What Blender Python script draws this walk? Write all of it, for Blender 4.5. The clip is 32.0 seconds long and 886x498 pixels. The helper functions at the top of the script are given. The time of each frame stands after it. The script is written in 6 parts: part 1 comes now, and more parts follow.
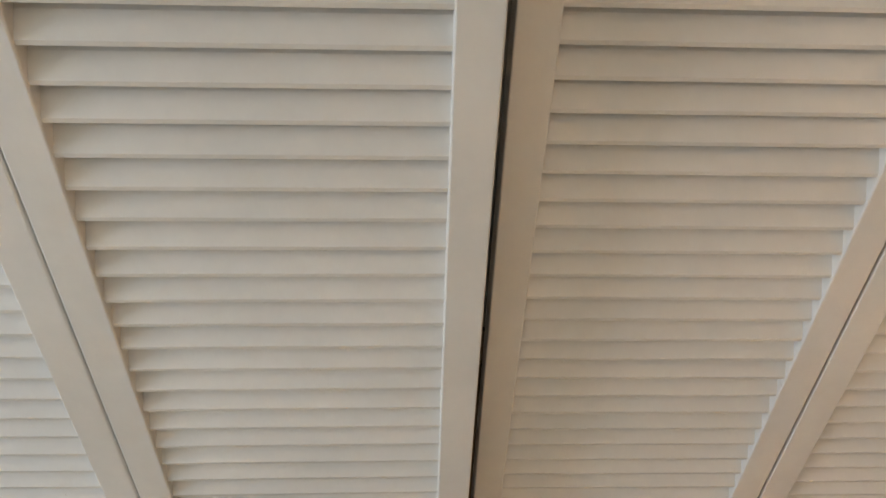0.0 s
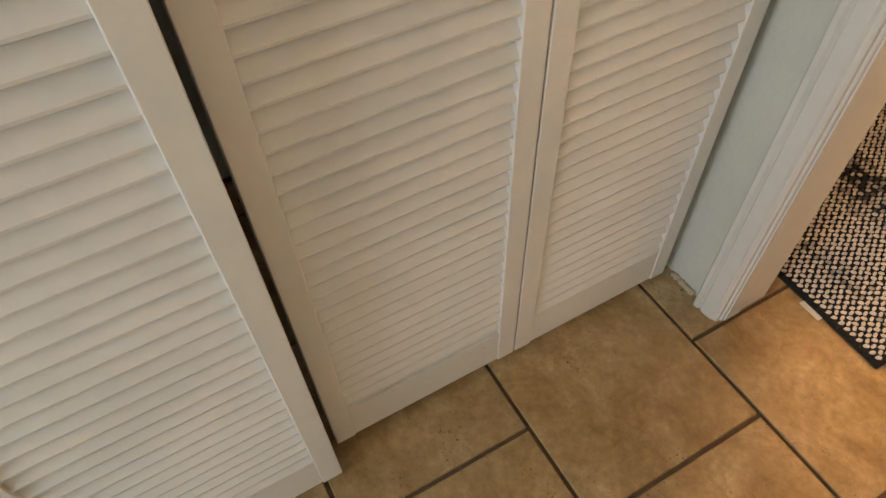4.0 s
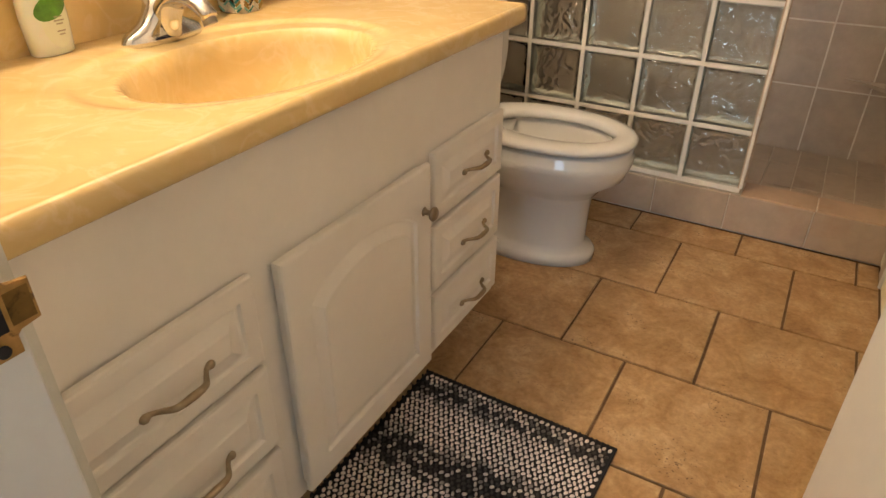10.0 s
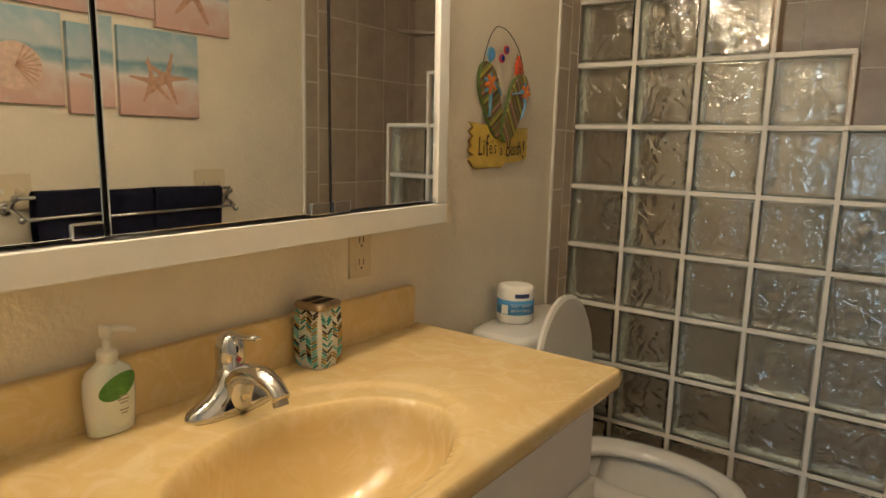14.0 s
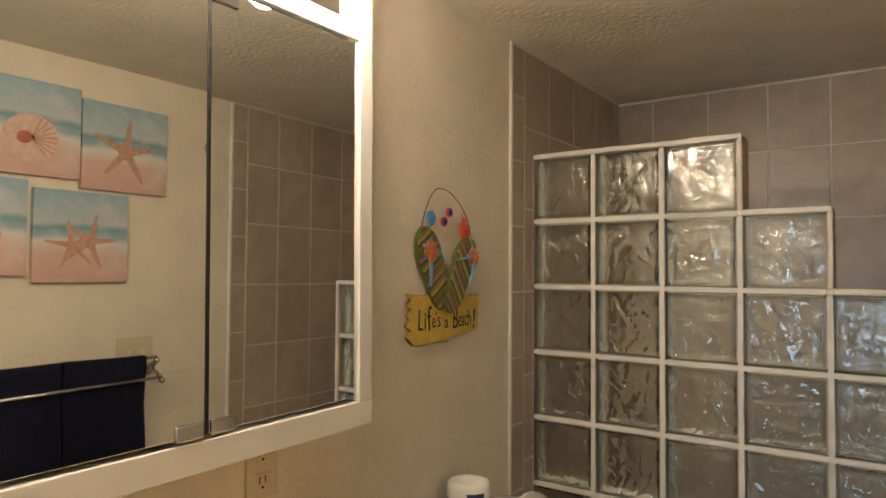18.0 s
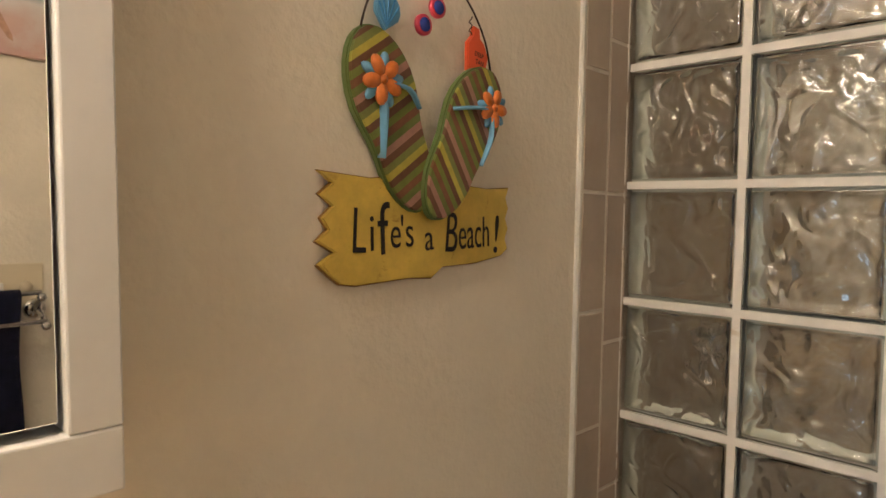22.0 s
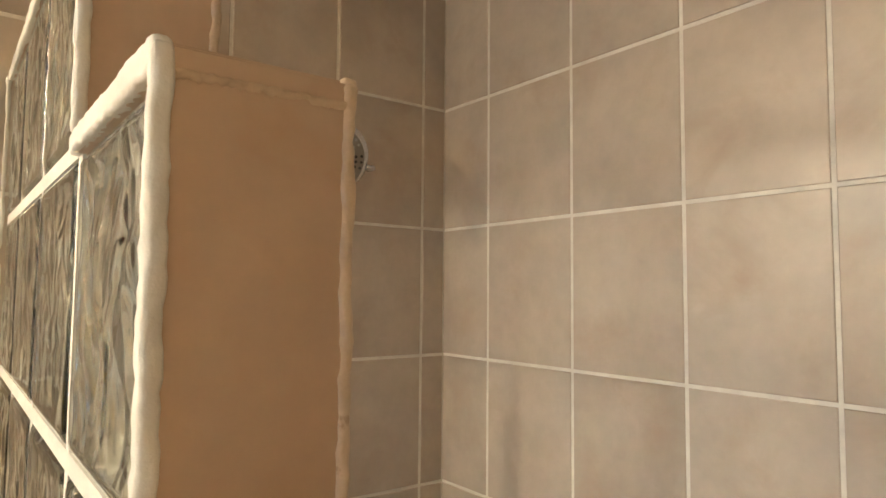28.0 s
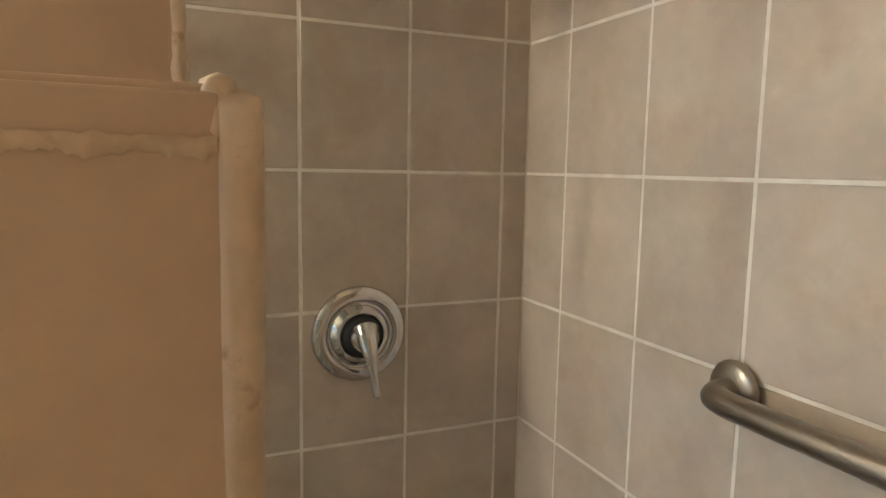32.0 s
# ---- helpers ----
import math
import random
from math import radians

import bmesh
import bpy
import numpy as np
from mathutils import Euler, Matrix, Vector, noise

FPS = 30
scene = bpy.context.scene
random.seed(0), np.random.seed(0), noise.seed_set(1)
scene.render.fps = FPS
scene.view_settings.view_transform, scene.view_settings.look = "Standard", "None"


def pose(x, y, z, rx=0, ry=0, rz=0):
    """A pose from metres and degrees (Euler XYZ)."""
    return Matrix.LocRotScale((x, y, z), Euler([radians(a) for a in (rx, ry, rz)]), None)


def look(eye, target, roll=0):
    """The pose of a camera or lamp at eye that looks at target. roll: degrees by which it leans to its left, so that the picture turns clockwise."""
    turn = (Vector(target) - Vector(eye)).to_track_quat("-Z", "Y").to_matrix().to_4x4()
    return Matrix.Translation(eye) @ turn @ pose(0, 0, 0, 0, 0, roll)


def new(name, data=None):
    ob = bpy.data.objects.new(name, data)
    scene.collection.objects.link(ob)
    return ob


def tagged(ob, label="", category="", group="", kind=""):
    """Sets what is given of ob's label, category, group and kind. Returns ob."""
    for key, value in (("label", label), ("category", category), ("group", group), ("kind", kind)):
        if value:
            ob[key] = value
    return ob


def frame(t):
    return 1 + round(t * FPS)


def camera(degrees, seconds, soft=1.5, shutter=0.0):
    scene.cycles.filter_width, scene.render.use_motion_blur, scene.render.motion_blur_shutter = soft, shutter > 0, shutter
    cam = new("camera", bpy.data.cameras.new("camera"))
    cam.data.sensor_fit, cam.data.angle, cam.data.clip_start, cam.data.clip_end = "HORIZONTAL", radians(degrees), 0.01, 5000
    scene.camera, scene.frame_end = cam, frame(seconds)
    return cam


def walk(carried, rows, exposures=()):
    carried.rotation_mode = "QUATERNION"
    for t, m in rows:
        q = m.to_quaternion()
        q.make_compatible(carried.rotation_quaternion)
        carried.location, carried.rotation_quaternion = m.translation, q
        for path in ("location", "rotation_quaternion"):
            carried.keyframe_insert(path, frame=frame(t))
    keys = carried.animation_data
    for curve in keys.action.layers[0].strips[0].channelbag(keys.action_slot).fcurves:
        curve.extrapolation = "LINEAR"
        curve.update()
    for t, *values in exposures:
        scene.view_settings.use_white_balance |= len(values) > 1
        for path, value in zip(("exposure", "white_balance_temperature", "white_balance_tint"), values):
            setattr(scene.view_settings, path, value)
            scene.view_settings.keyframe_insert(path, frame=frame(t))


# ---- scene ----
cam = camera(68.0, 32.0)
PATH = [
    (0, (1.076, -3.01, 1.052), (-0.559, -2.941, -0.098), 1.8),
    (0.5, (1.071, -3.007, 1.04), (-0.482, -2.967, -0.219), 1.9),
    (1, (1.063, -3.003, 1.022), (-0.389, -2.978, -0.353), 2.2),
    (1.5, (1.06, -3.007, 1.008), (-0.303, -2.999, -0.456), 2.3),
    (2, (1.059, -3.008, 1.003), (-0.246, -3.013, -0.513), 2.1),
    (2.5, (1.066, -3.006, 1.004), (-0.208, -2.993, -0.538), 1.7),
    (4.5, (1.085, -2.955, 1.062), (0.118, -2.138, -0.488), -3.2),
    (5, (1.137, -2.922, 1.062), (0.323, -1.9, -0.452), -3.3),
    (5.5, (1.17, -2.864, 1.076), (0.48, -1.715, -0.408), -4.0),
    (6, (1.185, -2.814, 1.083), (0.591, -1.568, -0.364), -3.6),
    (6.5, (1.206, -2.774, 1.099), (0.679, -1.453, -0.307), -3.3),
    (7, (1.207, -2.725, 1.104), (0.724, -1.335, -0.251), -2.4),
    (7.5, (1.203, -2.648, 1.116), (0.732, -1.201, -0.182), -1.6),
    (8, (1.198, -2.568, 1.132), (0.704, -1.077, -0.106), -1.0),
    (8.5, (1.178, -2.505, 1.145), (0.634, -0.97, -0.016), -0.5),
    (9, (1.159, -2.433, 1.165), (0.526, -0.878, 0.078), -0.3),
    (9.5, (1.157, -2.337, 1.169), (0.399, -0.815, 0.117), -0.1),
    (10, (1.149, -2.276, 1.15), (0.296, -0.79, 0.119), 0.2),
    (10.5, (1.114, -2.227, 1.155), (0.202, -0.751, 0.161), 0.7),
    (11, (1.097, -2.21, 1.171), (0.14, -0.725, 0.233), 1.1),
    (11.5, (1.09, -2.206, 1.191), (0.08, -0.709, 0.329), 1.3),
    (12, (1.088, -2.208, 1.214), (0.034, -0.683, 0.462), 1.6),
    (12.5, (1.085, -2.198, 1.234), (-0.005, -0.649, 0.59), 1.8),
    (13, (1.055, -2.17, 1.251), (-0.069, -0.608, 0.706), 1.8),
    (13.5, (1.028, -2.137, 1.281), (-0.124, -0.563, 0.839), 1.6),
    (14, (1.007, -2.117, 1.311), (-0.156, -0.522, 0.992), 1.5),
    (14.5, (0.995, -2.114, 1.342), (-0.167, -0.497, 1.152), 1.3),
    (15, (0.996, -2.117, 1.374), (-0.16, -0.487, 1.295), 0.9),
    (15.5, (0.999, -2.113, 1.396), (-0.158, -0.482, 1.397), 0.6),
    (17.5, (0.973, -1.913, 1.438), (-0.204, -0.299, 1.532), 0.3),
    (18, (0.963, -1.852, 1.421), (-0.187, -0.217, 1.491), 0.4),
    (18.5, (0.916, -1.769, 1.405), (-0.188, -0.102, 1.453), 0.5),
    (19, (0.846, -1.673, 1.388), (-0.246, 0.003, 1.41), 0.5),
    (19.5, (0.798, -1.57, 1.364), (-0.344, 0.071, 1.353), 0.6),
    (20, (0.782, -1.435, 1.347), (-0.469, 0.125, 1.318), 0.7),
    (20.5, (0.757, -1.312, 1.331), (-0.576, 0.177, 1.268), 0.9),
    (21, (0.692, -1.197, 1.323), (-0.671, 0.264, 1.232), 0.9),
    (21.5, (0.618, -1.102, 1.321), (-0.759, 0.345, 1.224), 0.8),
    (22, (0.587, -1.045, 1.326), (-0.809, 0.383, 1.215), 0.9),
    (22.5, (0.608, -0.99, 1.326), (-0.758, 0.465, 1.2), 1.0),
    (23, (0.642, -0.942, 1.327), (-0.602, 0.62, 1.211), 0.9),
    (23.5, (0.706, -0.885, 1.346), (-0.421, 0.764, 1.243), 0.5),
    (24, (0.767, -0.819, 1.358), (-0.28, 0.883, 1.27), 0.1),
    (24.5, (0.793, -0.725, 1.366), (-0.211, 1.004, 1.309), -0.1),
    (25, (0.831, -0.615, 1.391), (-0.123, 1.143, 1.35), -0.4),
    (25.5, (0.903, -0.511, 1.407), (-0.089, 1.226, 1.404), 0.1),
    (26, (0.996, -0.417, 1.426), (-0.098, 1.257, 1.447), 0.3),
    (26.5, (1.026, -0.34, 1.43), (-0.166, 1.264, 1.485), 0.4),
    (28.5, (1.109, 0.007, 1.496), (-0.604, 1.033, 1.622), 0.8),
    (29, (1.123, 0.043, 1.49), (-0.686, 0.891, 1.581), 1.2),
    (29.5, (1.14, 0.053, 1.484), (-0.717, 0.795, 1.531), 1.6),
    (30, (1.151, 0.062, 1.461), (-0.726, 0.753, 1.466), 2.1),
    (30.5, (1.152, 0.062, 1.441), (-0.733, 0.73, 1.399), 1.8),
    (31, (1.16, 0.064, 1.419), (-0.719, 0.745, 1.33), 1.4),
    (31.5, (1.163, 0.07, 1.394), (-0.696, 0.791, 1.232), 1.1),
    (32, (1.164, 0.075, 1.368), (-0.653, 0.875, 1.127), 1.1),
]
walk(cam, [(t, look(eye, target, roll)) for t, eye, target, roll in PATH],
     exposures=[(0.0, 0.74, 9300, 28), (2.5, 0.66, 9400, 28), (4.5, 0.64, 10900, 27), (6.0, 0.52, 8800, 21), (7.0, 0.46, 8100, 17), (9.0, 0.50, 7700, 19), (10.0, 0.42, 7200, 17), (11.0, 0.00, 7200, 13), (12.0, -0.20, 6900, 8),
                (13.0, -0.55, 6900, 7), (15.0, -0.46, 6400, 12), (19.0, -0.46, 6300, 13), (20.0, -0.48, 6200, 12), (21.0, -0.18, 6100, 12), (22.0, -0.12, 6100, 16), (23.0, -0.20, 6200, 14), (25.0, -0.02, 6600, 16),
                (26.5, -0.05, 6500, 13), (28.5, 1.12, 6100, 7), (30.0, 0.95, 5900, 6), (32.0, 0.86, 5800, 6)])

# ---- light ----
world = bpy.data.worlds.new("world")
world.use_nodes = True
scene.world = world
_sky = world.node_tree.nodes.new("ShaderNodeTexSky")
_sky.sky_type = "NISHITA"
_sky.sun_disc = False
_sky.sun_elevation, _sky.sun_rotation = radians(35), radians(200)
world.node_tree.links.new(_sky.outputs[0], world.node_tree.nodes["Background"].inputs[0])
world.node_tree.nodes["Background"].inputs[1].default_value = 0.1

HALL_WINDOW_POWER = 22.0
BULB_STRENGTH = 112.0


def area_light(name, eye, target, w, h, power, colour):
    d = bpy.data.lights.new(name, "AREA")
    d.shape, d.size, d.size_y, d.energy, d.color = "RECTANGLE", w, h, power, colour
    ob = new(name, d)
    ob.matrix_world = look(eye, target)
    return ob


area_light("window_light", (1.35, -5.42, 1.25), (1.25, -3.0, 0.9), 0.9, 1.2, HALL_WINDOW_POWER, (0.40, 0.68, 1.0))

# ---- materials ----


def node_mat(name):
    m = bpy.data.materials.new(name)
    m.use_nodes = True
    nt = m.node_tree
    return m, nt, nt.nodes["Principled BSDF"]


def noise_node(nt, vec, scale, detail=4.0, rough=0.55, distort=0.0):
    n = nt.nodes.new("ShaderNodeTexNoise")
    n.inputs["Scale"].default_value, n.inputs["Detail"].default_value = scale, detail
    n.inputs["Roughness"].default_value, n.inputs["Distortion"].default_value = rough, distort
    nt.links.new(vec, n.inputs["Vector"])
    return n.outputs["Fac"]


def ramp(nt, fac, stops):
    r = nt.nodes.new("ShaderNodeValToRGB")
    while len(r.color_ramp.elements) < len(stops):
        r.color_ramp.elements.new(0.5)
    for e, (p, c) in zip(r.color_ramp.elements, stops):
        e.position, e.color = p, (*c, 1) if len(c) == 3 else c
    nt.links.new(fac, r.inputs[0])
    return r.outputs[0]


def mix(nt, fac, a, b, mode="MIX"):
    n = nt.nodes.new("ShaderNodeMix")
    n.data_type, n.blend_type = "RGBA", mode
    for sock, v in ((n.inputs[0], fac), (n.inputs[6], a), (n.inputs[7], b)):
        if isinstance(v, (int, float)):
            sock.default_value = v
        elif isinstance(v, tuple):
            sock.default_value = (*v, 1)
        else:
            nt.links.new(v, sock)
    return n.outputs[2]


def grey(c, k):
    return tuple(max(0.0, min(1.0, v * k)) for v in c)


def surface(name, col, rough=0.5, metal=0.0, spread=0.12, scale=6.0, fine=60.0, bump=0.1, bump_scale=120.0,
            bump_dist=0.001, random_tone=0.0, dirt=None, coat=0.0, local=False):
    """A procedural surface: two scales of tone, fine relief, uneven gloss."""
    m, nt, p = node_mat(name)
    if local:
        pos = nt.nodes.new("ShaderNodeTexCoord").outputs["Object"]
    else:
        pos = nt.nodes.new("ShaderNodeNewGeometry").outputs["Position"]
    info = None
    if random_tone:
        info = nt.nodes.new("ShaderNodeObjectInfo").outputs["Random"]
        add = nt.nodes.new("ShaderNodeVectorMath")
        add.operation = "MULTIPLY_ADD"
        nt.links.new(info, add.inputs[0])
        add.inputs[1].default_value = (7.3, 5.1, 9.7)
        nt.links.new(pos, add.inputs[2])
        pos = add.outputs[0]
    a = noise_node(nt, pos, scale)
    b = noise_node(nt, pos, fine, 6.0, 0.65)
    big = ramp(nt, a, [(0.3, grey(col, 1 - spread)), (0.7, grey(col, 1 + spread))])
    small = ramp(nt, b, [(0.3, (1 - spread * 0.7,) * 3), (0.7, (1.0,) * 3)])
    out = mix(nt, 1.0, big, small, "MULTIPLY")
    if dirt:
        dcol, lo, hi, dscale = dirt
        mask = ramp(nt, noise_node(nt, pos, dscale, 5.0, 0.6, 0.4), [(lo, (0, 0, 0)), (hi, (1, 1, 1))])
        out = mix(nt, mask, out, dcol)
    if random_tone:
        tone = ramp(nt, info, [(0.0, (1 - random_tone,) * 3), (1.0, (1.0,) * 3)])
        out = mix(nt, 1.0, out, tone, "MULTIPLY")
    nt.links.new(out, p.inputs["Base Color"])
    p.inputs["Metallic"].default_value = metal
    r = nt.nodes.new("ShaderNodeMapRange")
    r.inputs[3].default_value, r.inputs[4].default_value = max(0.02, rough - 0.08), min(1.0, rough + 0.1)
    nt.links.new(b, r.inputs[0])
    nt.links.new(r.outputs[0], p.inputs["Roughness"])
    if coat:
        p.inputs["Coat Weight"].default_value = coat
        p.inputs["Coat Roughness"].default_value = 0.06
    if bump:
        bn = nt.nodes.new("ShaderNodeBump")
        bn.inputs["Strength"].default_value, bn.inputs["Distance"].default_value = bump, bump_dist
        nt.links.new(noise_node(nt, pos, bump_scale, 3.0, 0.5), bn.inputs["Height"])
        nt.links.new(bn.outputs[0], p.inputs["Normal"])
    return m


M_WALL = surface("wall_paint", (0.84, 0.76, 0.62), 0.55, spread=0.05, bump=0.55, bump_scale=75, bump_dist=0.004)
M_HALLWALL = surface("hall_paint", (0.68, 0.68, 0.62), 0.55, spread=0.05, bump=0.35, bump_scale=95, bump_dist=0.003,
                     dirt=((0.42, 0.34, 0.24), 0.72, 0.8, 25))
M_CEIL = surface("ceiling_paint", (0.82, 0.76, 0.65), 0.8, spread=0.06, bump=0.7, bump_scale=60, bump_dist=0.006)
M_WHITE = surface("white_gloss_paint", (0.77, 0.75, 0.71), 0.4, spread=0.04, bump=0.12, bump_scale=40, bump_dist=0.002,
                  dirt=((0.50, 0.42, 0.30), 0.74, 0.82, 18))
M_LOUVRE = surface("louvre_paint", (0.84, 0.80, 0.75), 0.45, spread=0.05, bump=0.15, bump_scale=70, bump_dist=0.001,
                   dirt=((0.55, 0.46, 0.34), 0.73, 0.8, 30))
M_CAB = surface("cabinet_paint", (0.87, 0.84, 0.79), 0.38, spread=0.03, bump=0.08, bump_scale=50, bump_dist=0.001)
M_DOOR = surface("door_paint", (0.73, 0.70, 0.65), 0.45, spread=0.04, bump=0.1, bump_scale=35, bump_dist=0.002)


def floor_tile_material():
    """Tan ceramic with cloudy blotches, veins of worn glaze and dark pits."""
    m, nt, p = node_mat("floor_tile")
    info = nt.nodes.new("ShaderNodeObjectInfo").outputs["Random"]
    add = nt.nodes.new("ShaderNodeVectorMath")
    add.operation = "MULTIPLY_ADD"
    nt.links.new(info, add.inputs[0])
    add.inputs[1].default_value = (7.3, 5.1, 9.7)
    nt.links.new(nt.nodes.new("ShaderNodeNewGeometry").outputs["Position"], add.inputs[2])
    pos = add.outputs[0]
    base = ramp(nt, noise_node(nt, pos, 9.0, 8.0, 0.68, 0.6), [(0.28, (0.32, 0.175, 0.070)), (0.44, (0.46, 0.285, 0.132)), (0.57, (0.56, 0.375, 0.200)), (0.72, (0.68, 0.495, 0.305))])
    fine = ramp(nt, noise_node(nt, pos, 70.0, 6.0, 0.7), [(0.3, (0.70, 0.67, 0.62)), (0.65, (1.0, 1.0, 1.0))])
    out = mix(nt, 1.0, base, fine, "MULTIPLY")
    scuff = ramp(nt, noise_node(nt, pos, 26.0, 5.0, 0.6, 1.8), [(0.60, (0, 0, 0)), (0.67, (0.75, 0.75, 0.75)), (0.73, (0.15, 0.15, 0.15))])
    out = mix(nt, scuff, out, (0.36, 0.20, 0.085))
    clump = ramp(nt, noise_node(nt, pos, 9.0, 2.0), [(0.54, (0, 0, 0)), (0.66, (1, 1, 1))])
    pit = ramp(nt, noise_node(nt, pos, 190.0, 1.0, 0.4), [(0.66, (0, 0, 0)), (0.70, (0.9, 0.9, 0.9))])
    pits = mix(nt, 1.0, clump, pit, "MULTIPLY")
    out = mix(nt, pits, out, (0.09, 0.045, 0.02))
    tone = ramp(nt, info, [(0.0, (0.90, 0.90, 0.90)), (1.0, (1.0, 1.0, 1.0))])
    nt.links.new(mix(nt, 1.0, out, tone, "MULTIPLY"), p.inputs["Base Color"])
    r = nt.nodes.new("ShaderNodeMapRange")
    r.inputs[3].default_value, r.inputs[4].default_value = 0.34, 0.56
    nt.links.new(noise_node(nt, pos, 30.0), r.inputs[0])
    nt.links.new(r.outputs[0], p.inputs["Roughness"])
    bn = nt.nodes.new("ShaderNodeBump")
    bn.inputs["Strength"].default_value, bn.inputs["Distance"].default_value = 0.4, 0.002
    nt.links.new(noise_node(nt, pos, 48.0, 4.0, 0.6), bn.inputs["Height"])
    nt.links.new(bn.outputs[0], p.inputs["Normal"])
    return m


M_FLOORTILE = floor_tile_material()
M_GROUT_DARK = surface("floor_grout", (0.16, 0.095, 0.05), 0.9, spread=0.25, scale=20, bump=0.5, bump_scale=200)
M_TILE = surface("wall_tile", (0.50, 0.41, 0.32), 0.32, spread=0.11, scale=9, fine=40, bump=0.15, bump_scale=18,
                 bump_dist=0.002, random_tone=0.10, dirt=((0.43, 0.32, 0.23), 0.52, 0.78, 8))
M_GROUT = surface("wall_grout", (0.72, 0.67, 0.58), 0.85, spread=0.1, scale=25, bump=0.4, bump_scale=250)
M_MORTAR = surface("block_mortar", (0.80, 0.77, 0.70), 0.8, spread=0.08, scale=14, bump=0.4, bump_scale=180, bump_dist=0.002,
                   dirt=((0.55, 0.46, 0.34), 0.68, 0.8, 22))
M_CAP = surface("block_wall_cap", (0.53, 0.385, 0.27), 0.42, spread=0.09, scale=10, bump=0.15, bump_scale=40, bump_dist=0.002,
                dirt=((0.46, 0.29, 0.17), 0.55, 0.8, 7))
M_CAULK = surface("caulk", (0.60, 0.46, 0.32), 0.55, spread=0.18, scale=40, bump=0.8, bump_scale=60, bump_dist=0.004,
                  dirt=((0.30, 0.19, 0.10), 0.62, 0.72, 48))
M_CERAMIC = surface("toilet_ceramic", (0.74, 0.73, 0.70), 0.12, spread=0.02, bump=0.0, coat=0.5)
M_CHROME = surface("chrome", (0.64, 0.64, 0.65), 0.07, 1.0, spread=0.03, bump=0.0)
M_STEEL = surface("brushed_steel", (0.40, 0.36, 0.31), 0.34, 1.0, spread=0.08, bump=0.1, bump_scale=200)
M_PEWTERPALE = surface("pale_nozzle_rubber", (0.46, 0.44, 0.40), 0.5, spread=0.05, bump=0)
M_PEWTER = surface("antique_pewter", (0.42, 0.34, 0.24), 0.36, 1.0, spread=0.2, scale=40, bump=0.15, bump_scale=150)
M_BRASS = surface("tarnished_brass", (0.44, 0.27, 0.105), 0.38, 1.0, spread=0.3, scale=30, bump=0.2, bump_scale=120,
                  dirt=((0.06, 0.04, 0.03), 0.6, 0.72, 60))
M_KNOB = surface("aged_brass", (0.20, 0.125, 0.045), 0.38, 1.0, spread=0.3, scale=40, bump=0.15, bump_scale=90,
                 dirt=((0.07, 0.045, 0.02), 0.55, 0.7, 50))
M_EDGECOAT = surface("block_edge_coating", (0.56, 0.57, 0.48), 0.6, spread=0.08, bump=0)
M_DARK = surface("dark_gap", (0.012, 0.011, 0.010), 0.8, spread=0.1, bump=0)
M_BLACK = surface("black_plastic", (0.03, 0.03, 0.032), 0.4, spread=0.1, bump=0)
M_WHITEPLASTIC = surface("white_plastic", (0.80, 0.78, 0.72), 0.35, spread=0.02, bump=0)
M_ALMOND = surface("almond_plastic", (0.72, 0.62, 0.44), 0.35, spread=0.02, bump=0)
M_TOWEL = surface("navy_terry", (0.012, 0.014, 0.045), 0.95, spread=0.3, scale=40, fine=220, bump=1.0, bump_scale=350, bump_dist=0.004)
M_PAPER = surface("paper", (0.84, 0.82, 0.77), 0.8, spread=0.03, bump=0.4, bump_scale=160, bump_dist=0.002)
M_BLUE = surface("wrapper_blue", (0.05, 0.26, 0.55), 0.45, spread=0.06, bump=0)
M_NAVYINK = surface("navy_ink", (0.03, 0.05, 0.15), 0.6, spread=0.05, bump=0)
M_INK = surface("black_ink", (0.015, 0.013, 0.011), 0.6, spread=0.05, bump=0)


def glass_material(name, tint, rough, ior=1.5, sheen=0.0):
    m, nt, p = node_mat(name)
    p.inputs["Base Color"].default_value = (*tint, 1)
    p.inputs["Transmission Weight"].default_value = 1.0
    p.inputs["IOR"].default_value = ior
    pos = nt.nodes.new("ShaderNodeTexCoord").outputs["Object"]
    r = nt.nodes.new("ShaderNodeMapRange")
    r.inputs[3].default_value, r.inputs[4].default_value = rough, rough + 0.03
    nt.links.new(noise_node(nt, pos, 30), r.inputs[0])
    nt.links.new(r.outputs[0], p.inputs["Roughness"])
    if sheen:
        p.inputs["Coat Weight"].default_value, p.inputs["Coat IOR"].default_value, p.inputs["Coat Roughness"].default_value = 1.0, sheen, 0.04
    return m


M_BLOCK = glass_material("block_glass", (0.90, 0.895, 0.845), 0.0, 1.45)
M_BLOCK_INNER = glass_material("block_glass_waves", (0.90, 0.90, 0.85), 0.0, 1.42, 1.80)
M_MIRROR, _nt, _p = node_mat("mirror_silver")
_p.inputs["Base Color"].default_value = (0.86, 0.87, 0.85, 1)
_p.inputs["Metallic"].default_value, _p.inputs["Roughness"].default_value = 1.0, 0.015

M_BULB, _nt, _p = node_mat("lit_bulb")
_p.inputs["Base Color"].default_value = (0.9, 0.88, 0.8, 1)
_p.inputs["Emission Color"].default_value = (1.0, 0.83, 0.62, 1)
_p.inputs["Emission Strength"].default_value = BULB_STRENGTH


